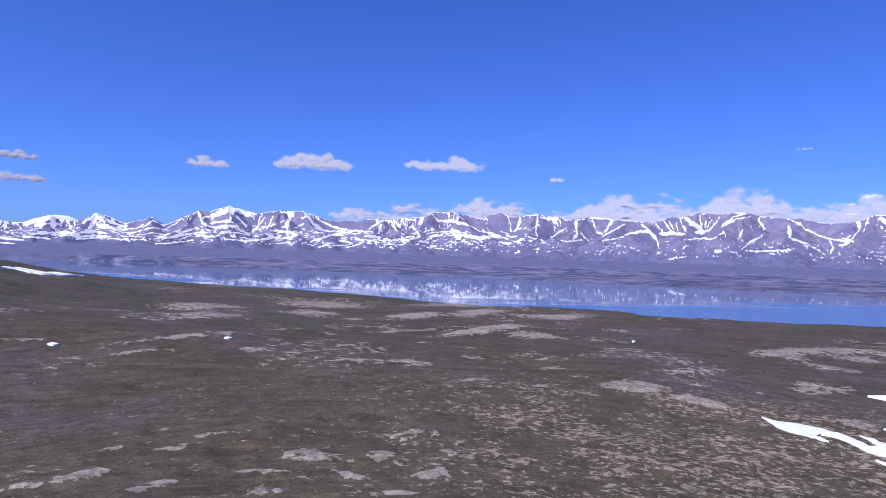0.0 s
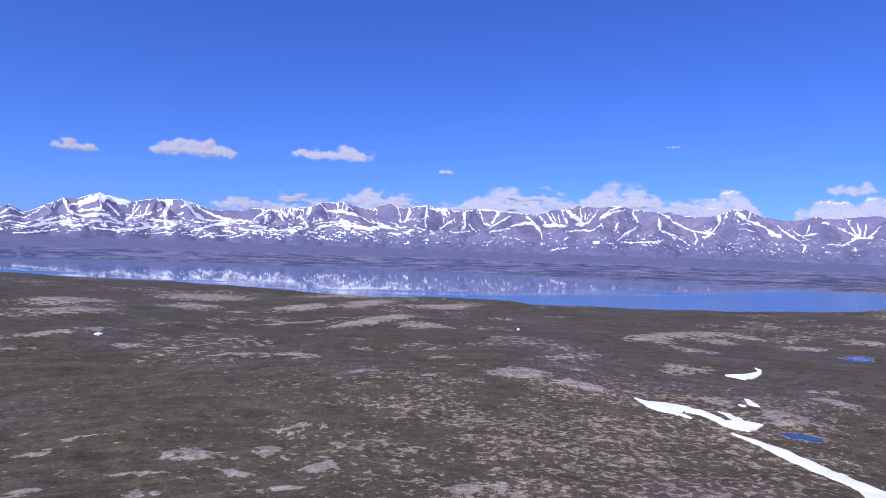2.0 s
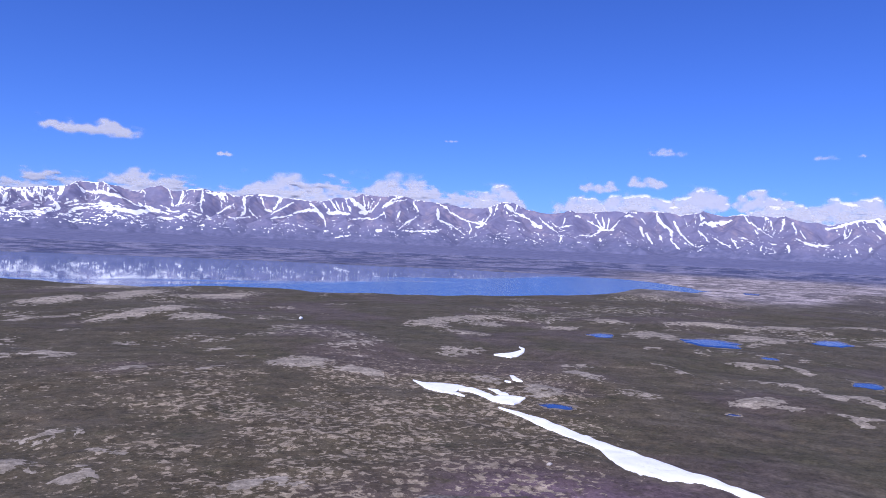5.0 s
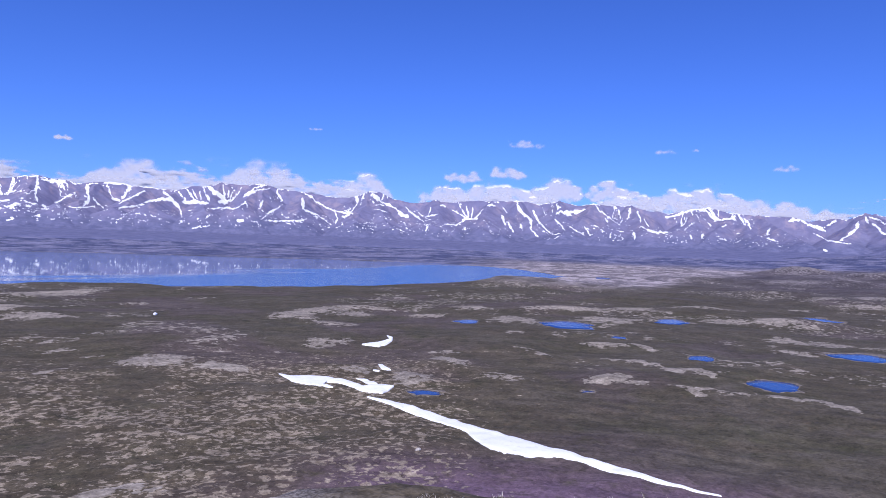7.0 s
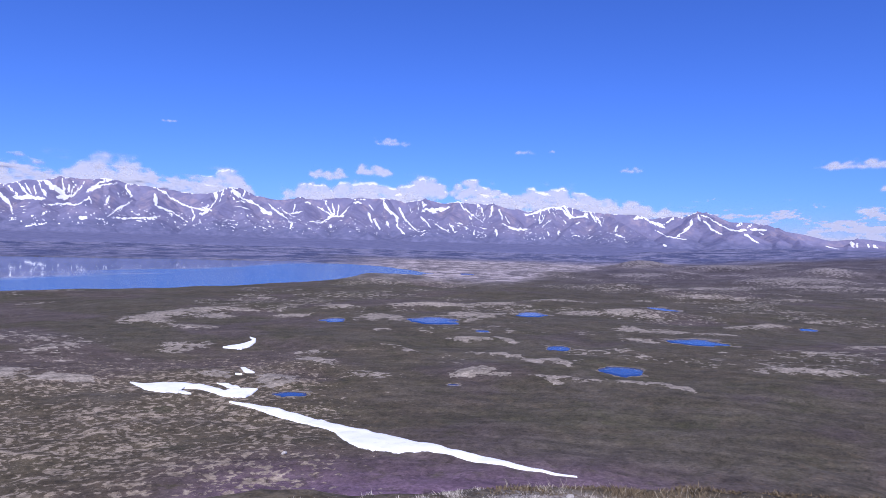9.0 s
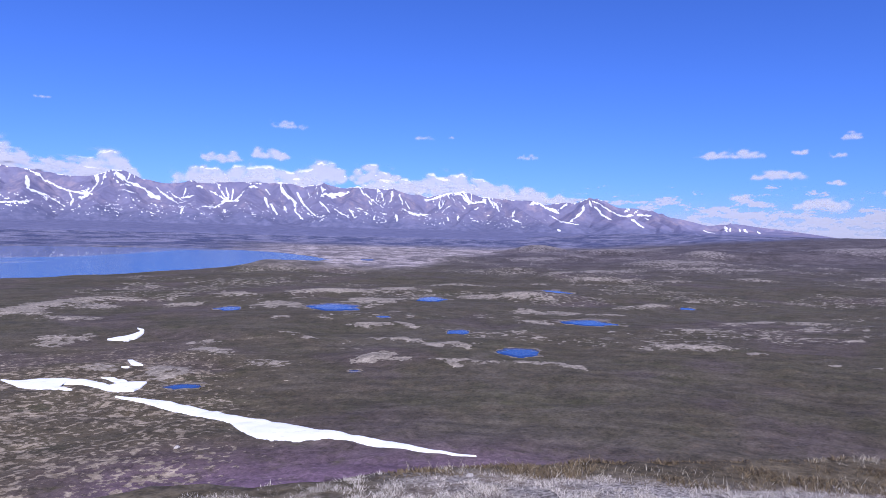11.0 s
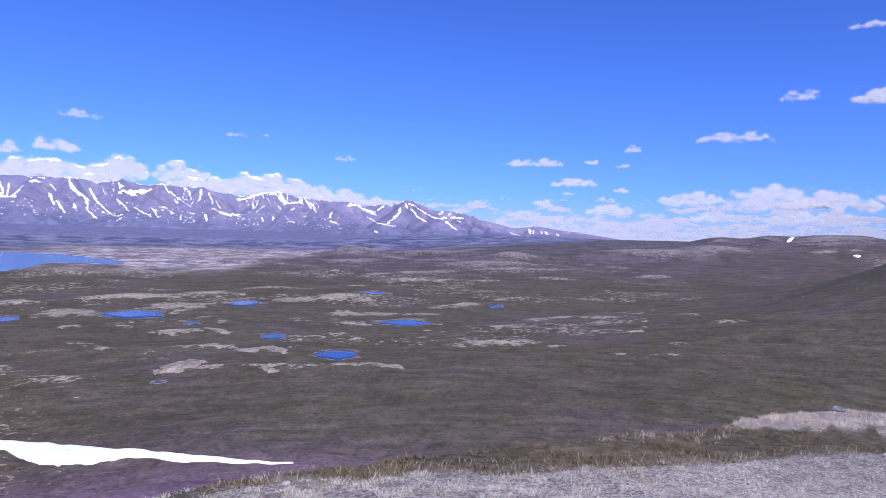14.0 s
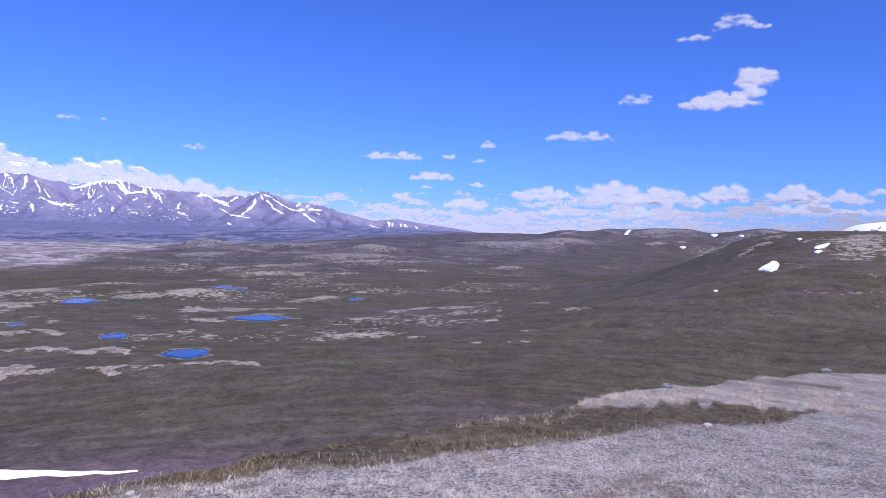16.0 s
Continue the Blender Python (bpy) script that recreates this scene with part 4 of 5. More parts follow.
mountain(-9.2, 2.6,
         [(-9.2, 162), (-7.3, 167), (-6.2, 184), (-5.3, 177), (-3, 196), (-1.8, 201), (-1.1, 228), (0.9, 235), (2.6, 206)],
         [(-9.5, 0.79, -8.2, 0.71, 0.09), (-9.5, 0.51, -7.5, 0.69, 0.10), (-7.5, 0.69, -6.6, 0.60, 0.07),
          (-6.6, 0.63, -5.3, 0.99, 0.07), (-5.3, 0.87, -5.6, 0.56, 0.07), (-5.3, 0.99, -4.2, 0.91, 0.07),
          (-4.5, 0.91, -4.2, 0.68, 0.12), (-4.2, 0.96, -3.8, 0.73, 0.07), (-3.8, 0.98, -3.3, 0.78, 0.07),
          (-3.0, 0.96, -2.4, 0.88, 0.07), (-5.1, 0.36, -3.0, 0.39, 0.05), (-7.5, 0.38, -5.7, 0.32, 0.05),
          (-5.9, 0.49, -5.7, 0.20, 0.07), (-2.8, 0.77, -2.0, 0.48, 0.10), (-2.0, 0.48, -2.3, 0.45, 0.09),
          (-1.1, 0.96, -0.5, 0.79, 0.10), (-0.5, 0.79, 2.1, 0.78, 0.12), (-0.2, 1.00, 1.1, 0.99, 0.07)])
more_snow([(0.3, 0.98, 0.5, 0.84, 0.07), (1.1, 0.97, 1.8, 0.86, 0.07), (0.9, 0.46, 2.2, 0.48, 0.19),
          (-1.1, 0.50, 0.8, 0.56, 0.05), (-1.4, 0.37, -0.1, 0.46, 0.07), (-2.0, 0.34, -1.0, 0.26, 0.05),
          (-9.5, 0.16, -8.3, 0.17, 0.05), (-8.3, 0.11, -7.2, 0.22, 0.05), (-6.6, 0.28, -6.1, 0.22, 0.07)])
mountain(2.6, 15.4,
         [(2.6, 206), (2.9, 201), (4.9, 240), (5.8, 212), (7.4, 234), (8, 236), (9.6, 220), (10.9, 211), (11.7, 222), (12.5, 228), (14.5, 218), (15.4, 213)],
         [(2.1, 0.78, 4.8, 0.46, 0.07), (2.2, 0.48, 4.8, 0.46, 0.19), (5.7, 0.64, 6.7, 0.72, 0.06),
          (5.0, 0.43, 5.6, 0.43, 0.06), (8.0, 0.96, 7.9, 0.61, 0.08), (7.9, 0.61, 8.0, 0.47, 0.06),
          (8.2, 0.93, 9.7, 0.96, 0.08), (8.0, 0.98, 10.9, 0.99, 0.05), (9.2, 0.49, 10.4, 0.77, 0.05),
          (11.2, 0.97, 11.3, 0.60, 0.13), (11.3, 0.95, 11.9, 0.98, 0.06), (11.3, 0.60, 11.0, 0.49, 0.13),
          (10.0, 0.42, 11.7, 0.45, 0.06), (11.6, 0.64, 12.3, 0.43, 0.04), (12.5, 0.98, 12.9, 0.67, 0.06),
          (12.5, 0.98, 14.2, 0.99, 0.08), (12.9, 0.64, 13.4, 0.61, 0.10), (14.2, 0.97, 13.6, 0.66, 0.10)])
more_snow([(13.4, 0.54, 15.2, 0.90, 0.05), (13.4, 0.44, 15.2, 0.58, 0.06), (12.4, 0.98, 15.1, 1.00, 0.06)])
mountain(15.4, 22.0,
         [(15.4, 213), (16.1, 209), (17.4, 203), (18.7, 232), (19.7, 230), (20.8, 253), (22, 251)],
         [(15.2, 0.63, 16.8, 0.78, 0.08), (16.2, 0.74, 17.3, 0.77, 0.18), (16.5, 0.95, 17.1, 0.81, 0.08),
          (17.3, 0.72, 17.8, 0.52, 0.10), (17.8, 0.49, 18.0, 0.31, 0.05), (17.6, 0.96, 18.3, 0.66, 0.04),
          (15.1, 1.00, 17.4, 0.98, 0.05), (19.9, 0.49, 21.8, 0.49, 0.06), (18.8, 0.05, 20.1, 0.13, 0.04),
          (19.8, 0.29, 20.1, 0.35, 0.08), (18.2, 1.00, 18.9, 0.67, 0.06), (18.7, 0.91, 19.1, 0.69, 0.06),
          (19.2, 0.92, 19.4, 0.72, 0.06), (19.5, 0.97, 20.0, 0.66, 0.07), (18.1, 0.65, 19.9, 0.62, 0.16),
          (19.8, 0.99, 21.0, 0.73, 0.11), (20.3, 0.84, 21.2, 0.65, 0.13), (20.8, 0.61, 21.7, 0.64, 0.18)])
more_snow([(21.1, 0.86, 21.2, 0.69, 0.06), (21.5, 0.86, 21.4, 0.70, 0.06), (21.9, 0.89, 21.6, 0.70, 0.06),
          (21.0, 0.98, 21.1, 0.86, 0.04), (21.8, 0.99, 21.7, 0.91, 0.04)])
mountain(22.0, 31.2,
         [(22, 251), (22.6, 250), (24.1, 263), (25.3, 243), (27.6, 229), (30.1, 208), (31.2, 212)],
         [(22.6, 0.75, 23.5, 0.92, 0.06), (23.5, 0.92, 24.2, 0.97, 0.06), (21.8, 0.47, 22.8, 0.63, 0.04),
          (22.2, 0.23, 22.7, 0.25, 0.10), (22.4, 0.92, 21.8, 0.66, 0.06), (23.6, 1.00, 24.3, 1.00, 0.08),
          (22.8, 0.79, 23.6, 0.86, 0.10), (23.6, 0.86, 24.8, 0.95, 0.06), (25.3, 0.94, 25.7, 0.73, 0.12),
          (23.9, 0.48, 24.2, 0.68, 0.05), (24.1, 0.28, 25.8, 0.66, 0.06), (24.4, 0.25, 27.5, 0.32, 0.07),
          (22.7, 0.67, 23.0, 0.51, 0.05), (27.5, 1.00, 28.9, 0.76, 0.08), (28.9, 0.76, 30.1, 0.63, 0.07),
          (27.4, 0.84, 27.5, 0.58, 0.12), (27.5, 0.58, 28.5, 0.50, 0.08), (28.5, 0.53, 29.8, 0.28, 0.05)])
more_snow([(30.1, 0.63, 30.4, 0.46, 0.06), (30.4, 0.46, 30.2, 0.31, 0.06), (30.1, 0.66, 31.2, 0.57, 0.08),
          (30.7, 0.46, 31.4, 0.57, 0.07)])
mountain(31.2, 37.3,
         [(31.2, 212), (31.6, 213), (33.1, 248), (33.9, 248), (35, 211), (36.6, 195), (37.3, 197)],
         [(31.3, 0.55, 32.1, 0.87, 0.04), (30.9, 0.66, 31.7, 0.57, 0.08), (31.1, 0.52, 31.4, 0.72, 0.05),
          (33.2, 0.94, 34.0, 0.79, 0.16), (34.0, 0.79, 35.0, 0.80, 0.13), (35.0, 0.80, 36.3, 0.56, 0.11),
          (35.6, 0.62, 36.3, 0.61, 0.13), (36.1, 0.85, 37.7, 0.45, 0.08), (33.5, 0.71, 34.3, 0.73, 0.05),
          (33.5, 0.60, 34.5, 0.61, 0.05), (33.3, 0.78, 33.3, 0.74, 0.06)])
mountain(37.3, 43.3,
         [(37.3, 197), (37.9, 199), (38.6, 214), (39.5, 202), (41.5, 215), (42.8, 218), (43.3, 219)],
         [(37.2, 0.72, 38.3, 0.49, 0.04), (38.0, 0.62, 38.6, 0.61, 0.08), (38.1, 0.64, 38.3, 0.83, 0.06),
          (38.6, 0.61, 38.9, 0.65, 0.03), (39.1, 0.90, 39.5, 0.90, 0.11), (37.9, 0.22, 38.1, 0.33, 0.08),
          (39.5, 0.40, 40.4, 0.40, 0.03), (40.4, 0.37, 41.2, 0.49, 0.06), (41.5, 0.53, 40.1, 0.80, 0.05),
          (41.5, 0.55, 40.7, 0.91, 0.05), (41.6, 0.55, 41.3, 0.90, 0.05), (41.8, 0.56, 41.9, 0.85, 0.06),
          (42.1, 0.56, 42.8, 0.79, 0.08), (41.1, 0.53, 42.3, 0.54, 0.11)])
mountain(43.3, 51.5,
         [(43.3, 219), (45.6, 225), (46.3, 223), (47.5, 205), (49.2, 229), (50.8, 206), (51.5, 213)],
         [(43.2, 0.90, 43.8, 0.88, 0.08), (43.2, 0.97, 44.1, 0.97, 0.03), (44.4, 0.86, 44.8, 0.72, 0.08),
          (44.4, 0.64, 44.7, 0.41, 0.12), (44.9, 0.47, 45.4, 0.24, 0.07), (45.6, 0.97, 46.0, 0.70, 0.10),
          (46.0, 0.75, 46.9, 0.56, 0.12), (46.9, 0.56, 46.9, 0.35, 0.10), (46.9, 0.35, 47.5, 0.13, 0.07),
          (47.0, 0.83, 47.5, 0.56, 0.10), (47.5, 0.56, 48.6, 0.21, 0.08), (46.0, 0.44, 46.2, 0.28, 0.06),
          (48.9, 0.57, 49.7, 0.33, 0.07), (49.9, 0.45, 51.4, 0.23, 0.04), (49.0, 0.95, 49.2, 0.81, 0.06),
          (49.2, 0.73, 51.3, 0.88, 0.14), (49.4, 0.76, 50.2, 0.72, 0.14)])
mountain(51.5, 57.8,
         [(51.5, 213), (52.1, 219), (53.2, 208), (55.1, 214), (56.4, 185), (57.3, 186), (57.8, 175)],
         [(51.4, 0.44, 51.9, 0.20, 0.05), (52.2, 1.00, 52.5, 0.87, 0.07), (52.3, 0.92, 54.2, 0.51, 0.05),
          (54.2, 0.51, 54.5, 0.69, 0.05), (53.0, 0.66, 53.3, 0.58, 0.06), (54.0, 0.96, 54.2, 0.78, 0.06),
          (55.0, 0.94, 54.9, 0.66, 0.08), (54.9, 0.66, 54.6, 0.60, 0.05), (55.6, 0.93, 55.9, 0.65, 0.05),
          (56.1, 0.76, 56.5, 0.56, 0.05), (55.9, 0.53, 57.3, 0.37, 0.08), (51.9, 0.46, 52.5, 0.44, 0.06),
          (53.6, 0.31, 53.5, 0.19, 0.06), (54.2, 0.34, 54.6, 0.34, 0.08), (55.4, 0.32, 55.5, 0.17, 0.08),
          (52.7, 0.36, 53.1, 0.33, 0.05), (57.3, 0.40, 58.0, 0.44, 0.06)])
mountain(57.8, 66.7,
         [(57.8, 175), (58, 171), (59.6, 196), (61.1, 210), (62.5, 185), (64.6, 170), (66.1, 168), (66.7, 167)],
         [(57.8, 0.89, 60.2, 1.00, 0.08), (60.3, 1.00, 60.7, 0.96, 0.10), (60.7, 0.96, 61.6, 0.72, 0.09),
          (61.1, 0.98, 61.8, 0.73, 0.10), (60.5, 1.00, 61.4, 1.00, 0.08), (59.0, 0.77, 59.1, 0.57, 0.06),
          (59.1, 0.57, 59.5, 0.80, 0.05), (59.3, 0.47, 60.0, 0.66, 0.05), (61.0, 0.64, 61.3, 0.55, 0.05),
          (61.5, 0.69, 63.0, 0.90, 0.08), (62.1, 0.57, 62.4, 0.65, 0.06), (63.2, 0.98, 63.7, 0.76, 0.09),
          (63.7, 0.76, 63.8, 0.70, 0.06), (63.8, 0.87, 64.2, 0.61, 0.08), (62.8, 0.93, 63.0, 0.81, 0.08),
          (65.5, 0.66, 65.3, 0.45, 0.06), (59.7, 0.33, 59.9, 0.21, 0.06), (60.7, 0.35, 60.7, 0.26, 0.08)])
more_snow([(65.3, 0.35, 66.0, 0.28, 0.06)])
mountain(66.7, 74.6,
         [(66.7, 167), (67.1, 166), (68.1, 145), (69.8, 162), (70.6, 157), (71.8, 192), (72.8, 177), (74.1, 137), (74.6, 137)],
         [(66.8, 0.89, 67.7, 1.00, 0.08), (67.7, 1.00, 69.0, 0.74, 0.08), (68.4, 0.81, 69.2, 0.66, 0.10),
          (69.2, 0.77, 69.9, 0.95, 0.08), (67.1, 0.99, 67.4, 0.93, 0.08), (68.4, 0.61, 69.4, 0.36, 0.04),
          (69.4, 0.36, 71.0, 0.25, 0.04), (70.2, 0.36, 71.2, 0.66, 0.09), (71.2, 0.66, 71.3, 0.83, 0.08),
          (71.7, 0.90, 71.9, 0.75, 0.09), (72.2, 0.77, 72.8, 0.56, 0.08), (72.8, 0.56, 73.6, 0.47, 0.08),
          (72.7, 0.83, 74.6, 0.69, 0.06), (72.0, 0.93, 72.7, 0.86, 0.06), (69.2, 0.07, 69.4, 0.03, 0.06)])
mountain(74.6, 81.1,
         [(74.6, 137), (75.3, 137), (76.7, 126), (77.6, 109), (78.3, 90), (79, 86), (81.1, 52)],
         [(74.6, 0.69, 76.7, 0.80, 0.08), (75.2, 0.57, 76.2, 0.27, 0.07), (74.6, 0.85, 75.1, 0.97, 0.05),
          (75.4, 0.81, 75.7, 0.95, 0.05), (76.3, 0.65, 76.5, 0.62, 0.06)])
mountain(81.1, 90.0,
         [(81.1, 52), (83, 66), (85, 50), (87.4, 32), (90, 8)],
         [(82.4, 0.82, 82.5, 0.41, 0.10), (82.7, 0.72, 82.8, 0.40, 0.06), (83.4, 0.67, 83.5, 0.44, 0.08),
          (83.7, 0.62, 84.0, 0.40, 0.08), (84.7, 0.56, 84.9, 0.38, 0.05), (80.7, 0.48, 81.6, 0.25, 0.03)])
# spurs: bearing of the head, bearing and share of the height at the foot
spurs([(-20.3, -22.9, 0.30), (-20.3, -18.9, 0.17), (-17.9, -18.2, 0.19), (-30.7, -31.9, 0.05), (-27.6, -29.5, 0.13), (-27.6, -25.5, 0.38), (-23.6, -24.3, 0.38), (-13.8, -15.7, 0.20), (-13.8, -12.4, 0.23), (-12.0, -10.1, 0.38), (-5.3, -6.3, 0.42), (-3.0, -4.8, 0.39), (-1.1, -2.8, 0.39), (0.9, 2.5, 0.71), (8.0, 6.7, 0.39), (11.3, 8.8, 0.38), (11.9, 10.4, 0.43), (15.2, 12.9, 0.41), (17.4, 15.5, 0.57), (20.8, 19.4, 0.47), (23.4, 22.3, 0.48), (24.1, 24.0, 0.19), (27.4, 26.6, 0.33), (31.4, 31.8, 0.28)])
spurs([(33.1, 31.5, 0.31), (33.1, 35.0, 0.24), (35.0, 38.6, 0.36), (38.6, 39.4, 0.39), (43.3, 42.6, 0.33), (45.6, 44.4, 0.13), (45.6, 48.7, 0.12), (49.2, 51.4, 0.17), (52.1, 50.0, 0.28), (55.1, 52.5, 0.29), (55.1, 56.8, 0.37), (60.9, 58.4, 0.40), (63.0, 60.6, 0.17), (63.0, 65.8, 0.11), (64.6, 68.1, 0.30), (71.8, 70.0, 0.29), (71.8, 74.0, 0.28), (72.5, 75.1, 0.65), (76.7, 78.1, 0.01), (74.1, 74.9, 0.65), (77.4, 80.1, 0.17), (82.7, 81.9, 0.07)])
build_range([q[0] for q in RANGE] + [RANGE[-1][1]], sorted({p for q in RANGE for p in q[2]}), [p for q in RANGE for p in q[3]], SPURS,
            "snow-streaked mountain, hazed violet-grey, beyond the lake and plain")
build_range([116.0, 128.0], [(116.0, 10), (117.0, 40), (117.8, 68), (118.5, 97), (119.4, 115), (120.7, 126), (123, 136), (128, 100)],
            [(117.6, 0.93, 119.4, 0.95, 0.30), (119.2, 0.94, 121.4, 0.93, 0.36), (118.7, 0.84, 119.7, 0.70, 0.16), (121, 0.80, 126, 0.80, 0.8), (120.2, 0.72, 120.7, 0.55, 0.12)], [], "rounded mountain mostly under snow far beyond the moor",
            ridge_r=3900.0, foot_r=3200.0, dusting=1.0)


# ---------------------------------------------------------------- snow left on the moor
def snow_drift(edges, depth, label):
    """A drift between an upper and a lower edge (x, y, x, y), thickest in its middle."""
    e = np.array(edges, float)
    knots = np.linspace(0, 1, len(e))
    n = max(40, 24 * len(e))
    s = np.linspace(0, 1, n)
    e = np.stack([np.interp(s, knots, e[:, k]) for k in range(4)], 1)
    for _ in range(2):
        e[1:-1] = (e[:-2] + 2 * e[1:-1] + e[2:]) / 4
    jit = (fbm(s * len(edges) * 2.5, s * 0, 4, 61, 0.6) - 0.5) * 0.45
    mid_x, mid_y = (e[:, 0] + e[:, 2]) / 2, (e[:, 1] + e[:, 3]) / 2
    taper = np.sin(np.pi * np.clip(s, 0.004, 0.996)) ** (0.5 if len(edges) < 5 else 0.22)
    for k, mid in ((0, mid_x), (1, mid_y), (2, mid_x), (3, mid_y)):
        e[:, k] = mid + (e[:, k] - mid) * taper
    across = np.linspace(-0.08, 1.08, 15)
    v, ss = np.meshgrid(across, s)
    grow = 1 + jit[:, None] * (v > 0.5)
    vv = 0.5 + (v - 0.5) * grow
    x = e[:, 0:1] * (1 - vv) + e[:, 2:3] * vv
    y = e[:, 1:2] * (1 - vv) + e[:, 3:4] * vv
    hump = np.clip(1 - (2 * v - 1) ** 2, -0.3, 1)
    z = ground(x.ravel(), y.ravel()).reshape(x.shape) + np.where(hump > 0, np.sqrt(np.maximum(hump, 0)) * depth * 0.35 * (np.sin(np.pi * ss) ** 0.4) + 0.06 + 0.0014 * np.hypot(x, y), -0.3)
    z[0], z[-1] = z[0] - 0.5, z[-1] - 0.5
    me = mesh_from("snow_drift", np.stack([x.ravel(), y.ravel(), z.ravel()], 1), grid_faces(n, 15), SNOW)
    centre = np.array([x.mean(), y.mean(), z.min()])
    me.transform(Matrix.Translation(Vector(-centre)))
    ob = new("snow_drift", me)
    ob.location = Vector(centre)
    tagged(ob, label, "snow", group="snow drifts on the moor")


snow_drift([(119.0, 181.1, 118.3, 179.5), (121.2, 174.9, 118.7, 169.8), (125.2, 168.5, 119.9, 158.4), (126.6, 157.5, 120.9, 149.1), (126.4, 148.0, 119.2, 139.5), (125.0, 139.0, 120.0, 133.0), (126.4, 134.6, 115.3, 123.4), (127.0, 127.4, 114.0, 115.3), (127.5, 119.5, 115.9, 108.5), (126.1, 108.5, 120.7, 103.8), (127.3, 100.4, 123.8, 96.8), (127.9, 90.8, 124.1, 87.3), (128.3, 81.9, 125.6, 79.5), (128.9, 73.8, 127.8, 72.4), (131.0, 67.0, 130.4, 66.5)],
           0.5, "long old snow drift lying along a slope")
snow_drift([(113.5, 234.0, 113.1, 233.1), (115.2, 225.3, 109.3, 215.7), (120.0, 222.4, 110.6, 206.6), (124.0, 217.6, 114.2, 202.2), (126.0, 209.7, 119.3, 208.5), (127.8, 203.4, 122.8, 202.5), (126.3, 194.2, 122.4, 193.1), (130.9, 194.4, 122.2, 184.5), (133.8, 192.0, 125.0, 180.9), (135.4, 188.3, 132.7, 186.2)],
           0.6, "broken old snow drift in a hollow")
snow_drift([(117.7, 209.1, 113.9, 202.4), (117.0, 203.4, 114.3, 198.7), (115.8, 197.1, 115.4, 196.4)],
           0.3, "narrow tongue of old snow")
snow_drift([(133.0, 209.9, 132.3, 208.8), (135.3, 208.1, 132.0, 203.7), (133.7, 199.6, 129.5, 195.7), (132.1, 193.2, 129.5, 190.6)],
           0.3, "narrow tongue of old snow")
snow_drift([(181.2, 281.9, 179.9, 279.2), (187.2, 283.3, 181.7, 274.4), (191.0, 282.3, 183.7, 270.5), (195.9, 283.3, 190.8, 273.9), (199.6, 284.6, 198.9, 280.6), (201.9, 287.4, 204.1, 287.5), (204.6, 294.0, 205.3, 294.0)],
           0.4, "hook-shaped patch of old snow")
snow_drift([(154.1, 226.9, 152.9, 224.7), (155.4, 225.6, 149.1, 217.6), (152.0, 217.3, 148.4, 213.2), (150.5, 212.1, 149.5, 211.1)],
           0.3, "small patch of old snow")
snow_drift([(145.1, 217.0, 144.2, 215.6), (146.4, 214.2, 145.6, 213.0)],
           0.2, "tiny patch of old snow")
snow_drift([(406.9, -169.1, 403.9, -167.8), (418.1, -176.4, 400.7, -169.1), (422.2, -180.8, 397.2, -170.3), (428.3, -186.1, 393.4, -171.2), (427.7, -188.6, 394.3, -174.1), (421.6, -187.6, 407.8, -181.6)],
           0.3, "patch of old snow on a hillside")
snow_drift([(468.5, -231.2, 465.1, -229.5), (472.4, -235.3, 463.8, -231.1), (474.1, -239.5, 464.6, -234.8), (476.3, -243.7, 467.2, -239.1), (476.9, -245.9, 473.8, -244.3)],
           0.3, "patch of old snow below a hill crest")
snow_drift([(455.3, -224.8, 453.2, -223.8), (457.4, -228.0, 451.9, -225.3), (457.1, -230.7, 453.3, -228.9)],
           0.3, "small patch of old snow on a hillside")
snow_drift([(519.6, -243.1, 515.3, -241.1), (520.2, -245.5, 512.2, -241.7), (517.5, -246.3, 513.7, -244.5)],
           0.4, "tiny patch of old snow near a hill crest")
snow_drift([(1505.3, -517.8, 1484.7, -510.9), (1512.7, -527.7, 1477.0, -515.5), (1504.5, -533.5, 1481.2, -525.3)],
           0.5, "small patch of old snow on the far moor")
snow_drift([(1336.2, -400.5, 1325.2, -397.3), (1336.9, -407.2, 1318.5, -401.8), (1330.1, -411.7, 1319.2, -408.4)],
           0.5, "small patch of old snow on the far moor")
snow_drift([(1557.9, -341.1, 1546.5, -338.7), (1579.6, -352.2, 1552.3, -346.4), (1599.8, -364.5, 1580.8, -360.3)],
           0.5, "streak of old snow on a far stony hill")
snow_drift([(1408.7, -542.1, 1397.1, -537.8), (1404.2, -546.1, 1392.7, -541.7), (1397.5, -548.1, 1391.1, -545.6)],
           0.5, "small patch of old snow on the far moor")
snow_drift([(368.7, -129.6, 367.3, -129.2), (368.6, -130.8, 366.6, -130.1), (367.6, -131.7, 366.5, -131.3)],
           0.3, "tiny patch of old snow on a hillside")
snow_drift([(-395.3, 596.4, -387.6, 584.9), (-412.7, 646.0, -383.7, 600.6), (-392.6, 658.4, -364.5, 611.4), (-384.4, 716.2, -373.5, 696.0)],
           0.8, "long snow drift below a hill crest")
snow_drift([(-178.4, 302.5, -177.2, 300.6), (-177.4, 304.7, -174.6, 300.0), (-174.6, 305.3, -173.2, 302.9)],
           0.4, "small patch of old snow")
snow_drift([(-111.2, 342.4, -110.6, 340.7), (-109.9, 344.8, -108.7, 341.2), (-107.5, 344.6, -107.2, 343.7)],
           0.3, "tiny patch of old snow")
snow_drift([(129.2, 449.4, 127.7, 444.2), (131.9, 455.0, 126.4, 435.9), (131.8, 449.3, 130.5, 444.6)],
           0.3, "tiny patch of old snow")


# ---------------------------------------------------------------- clouds
cloud_random = random.Random(5)


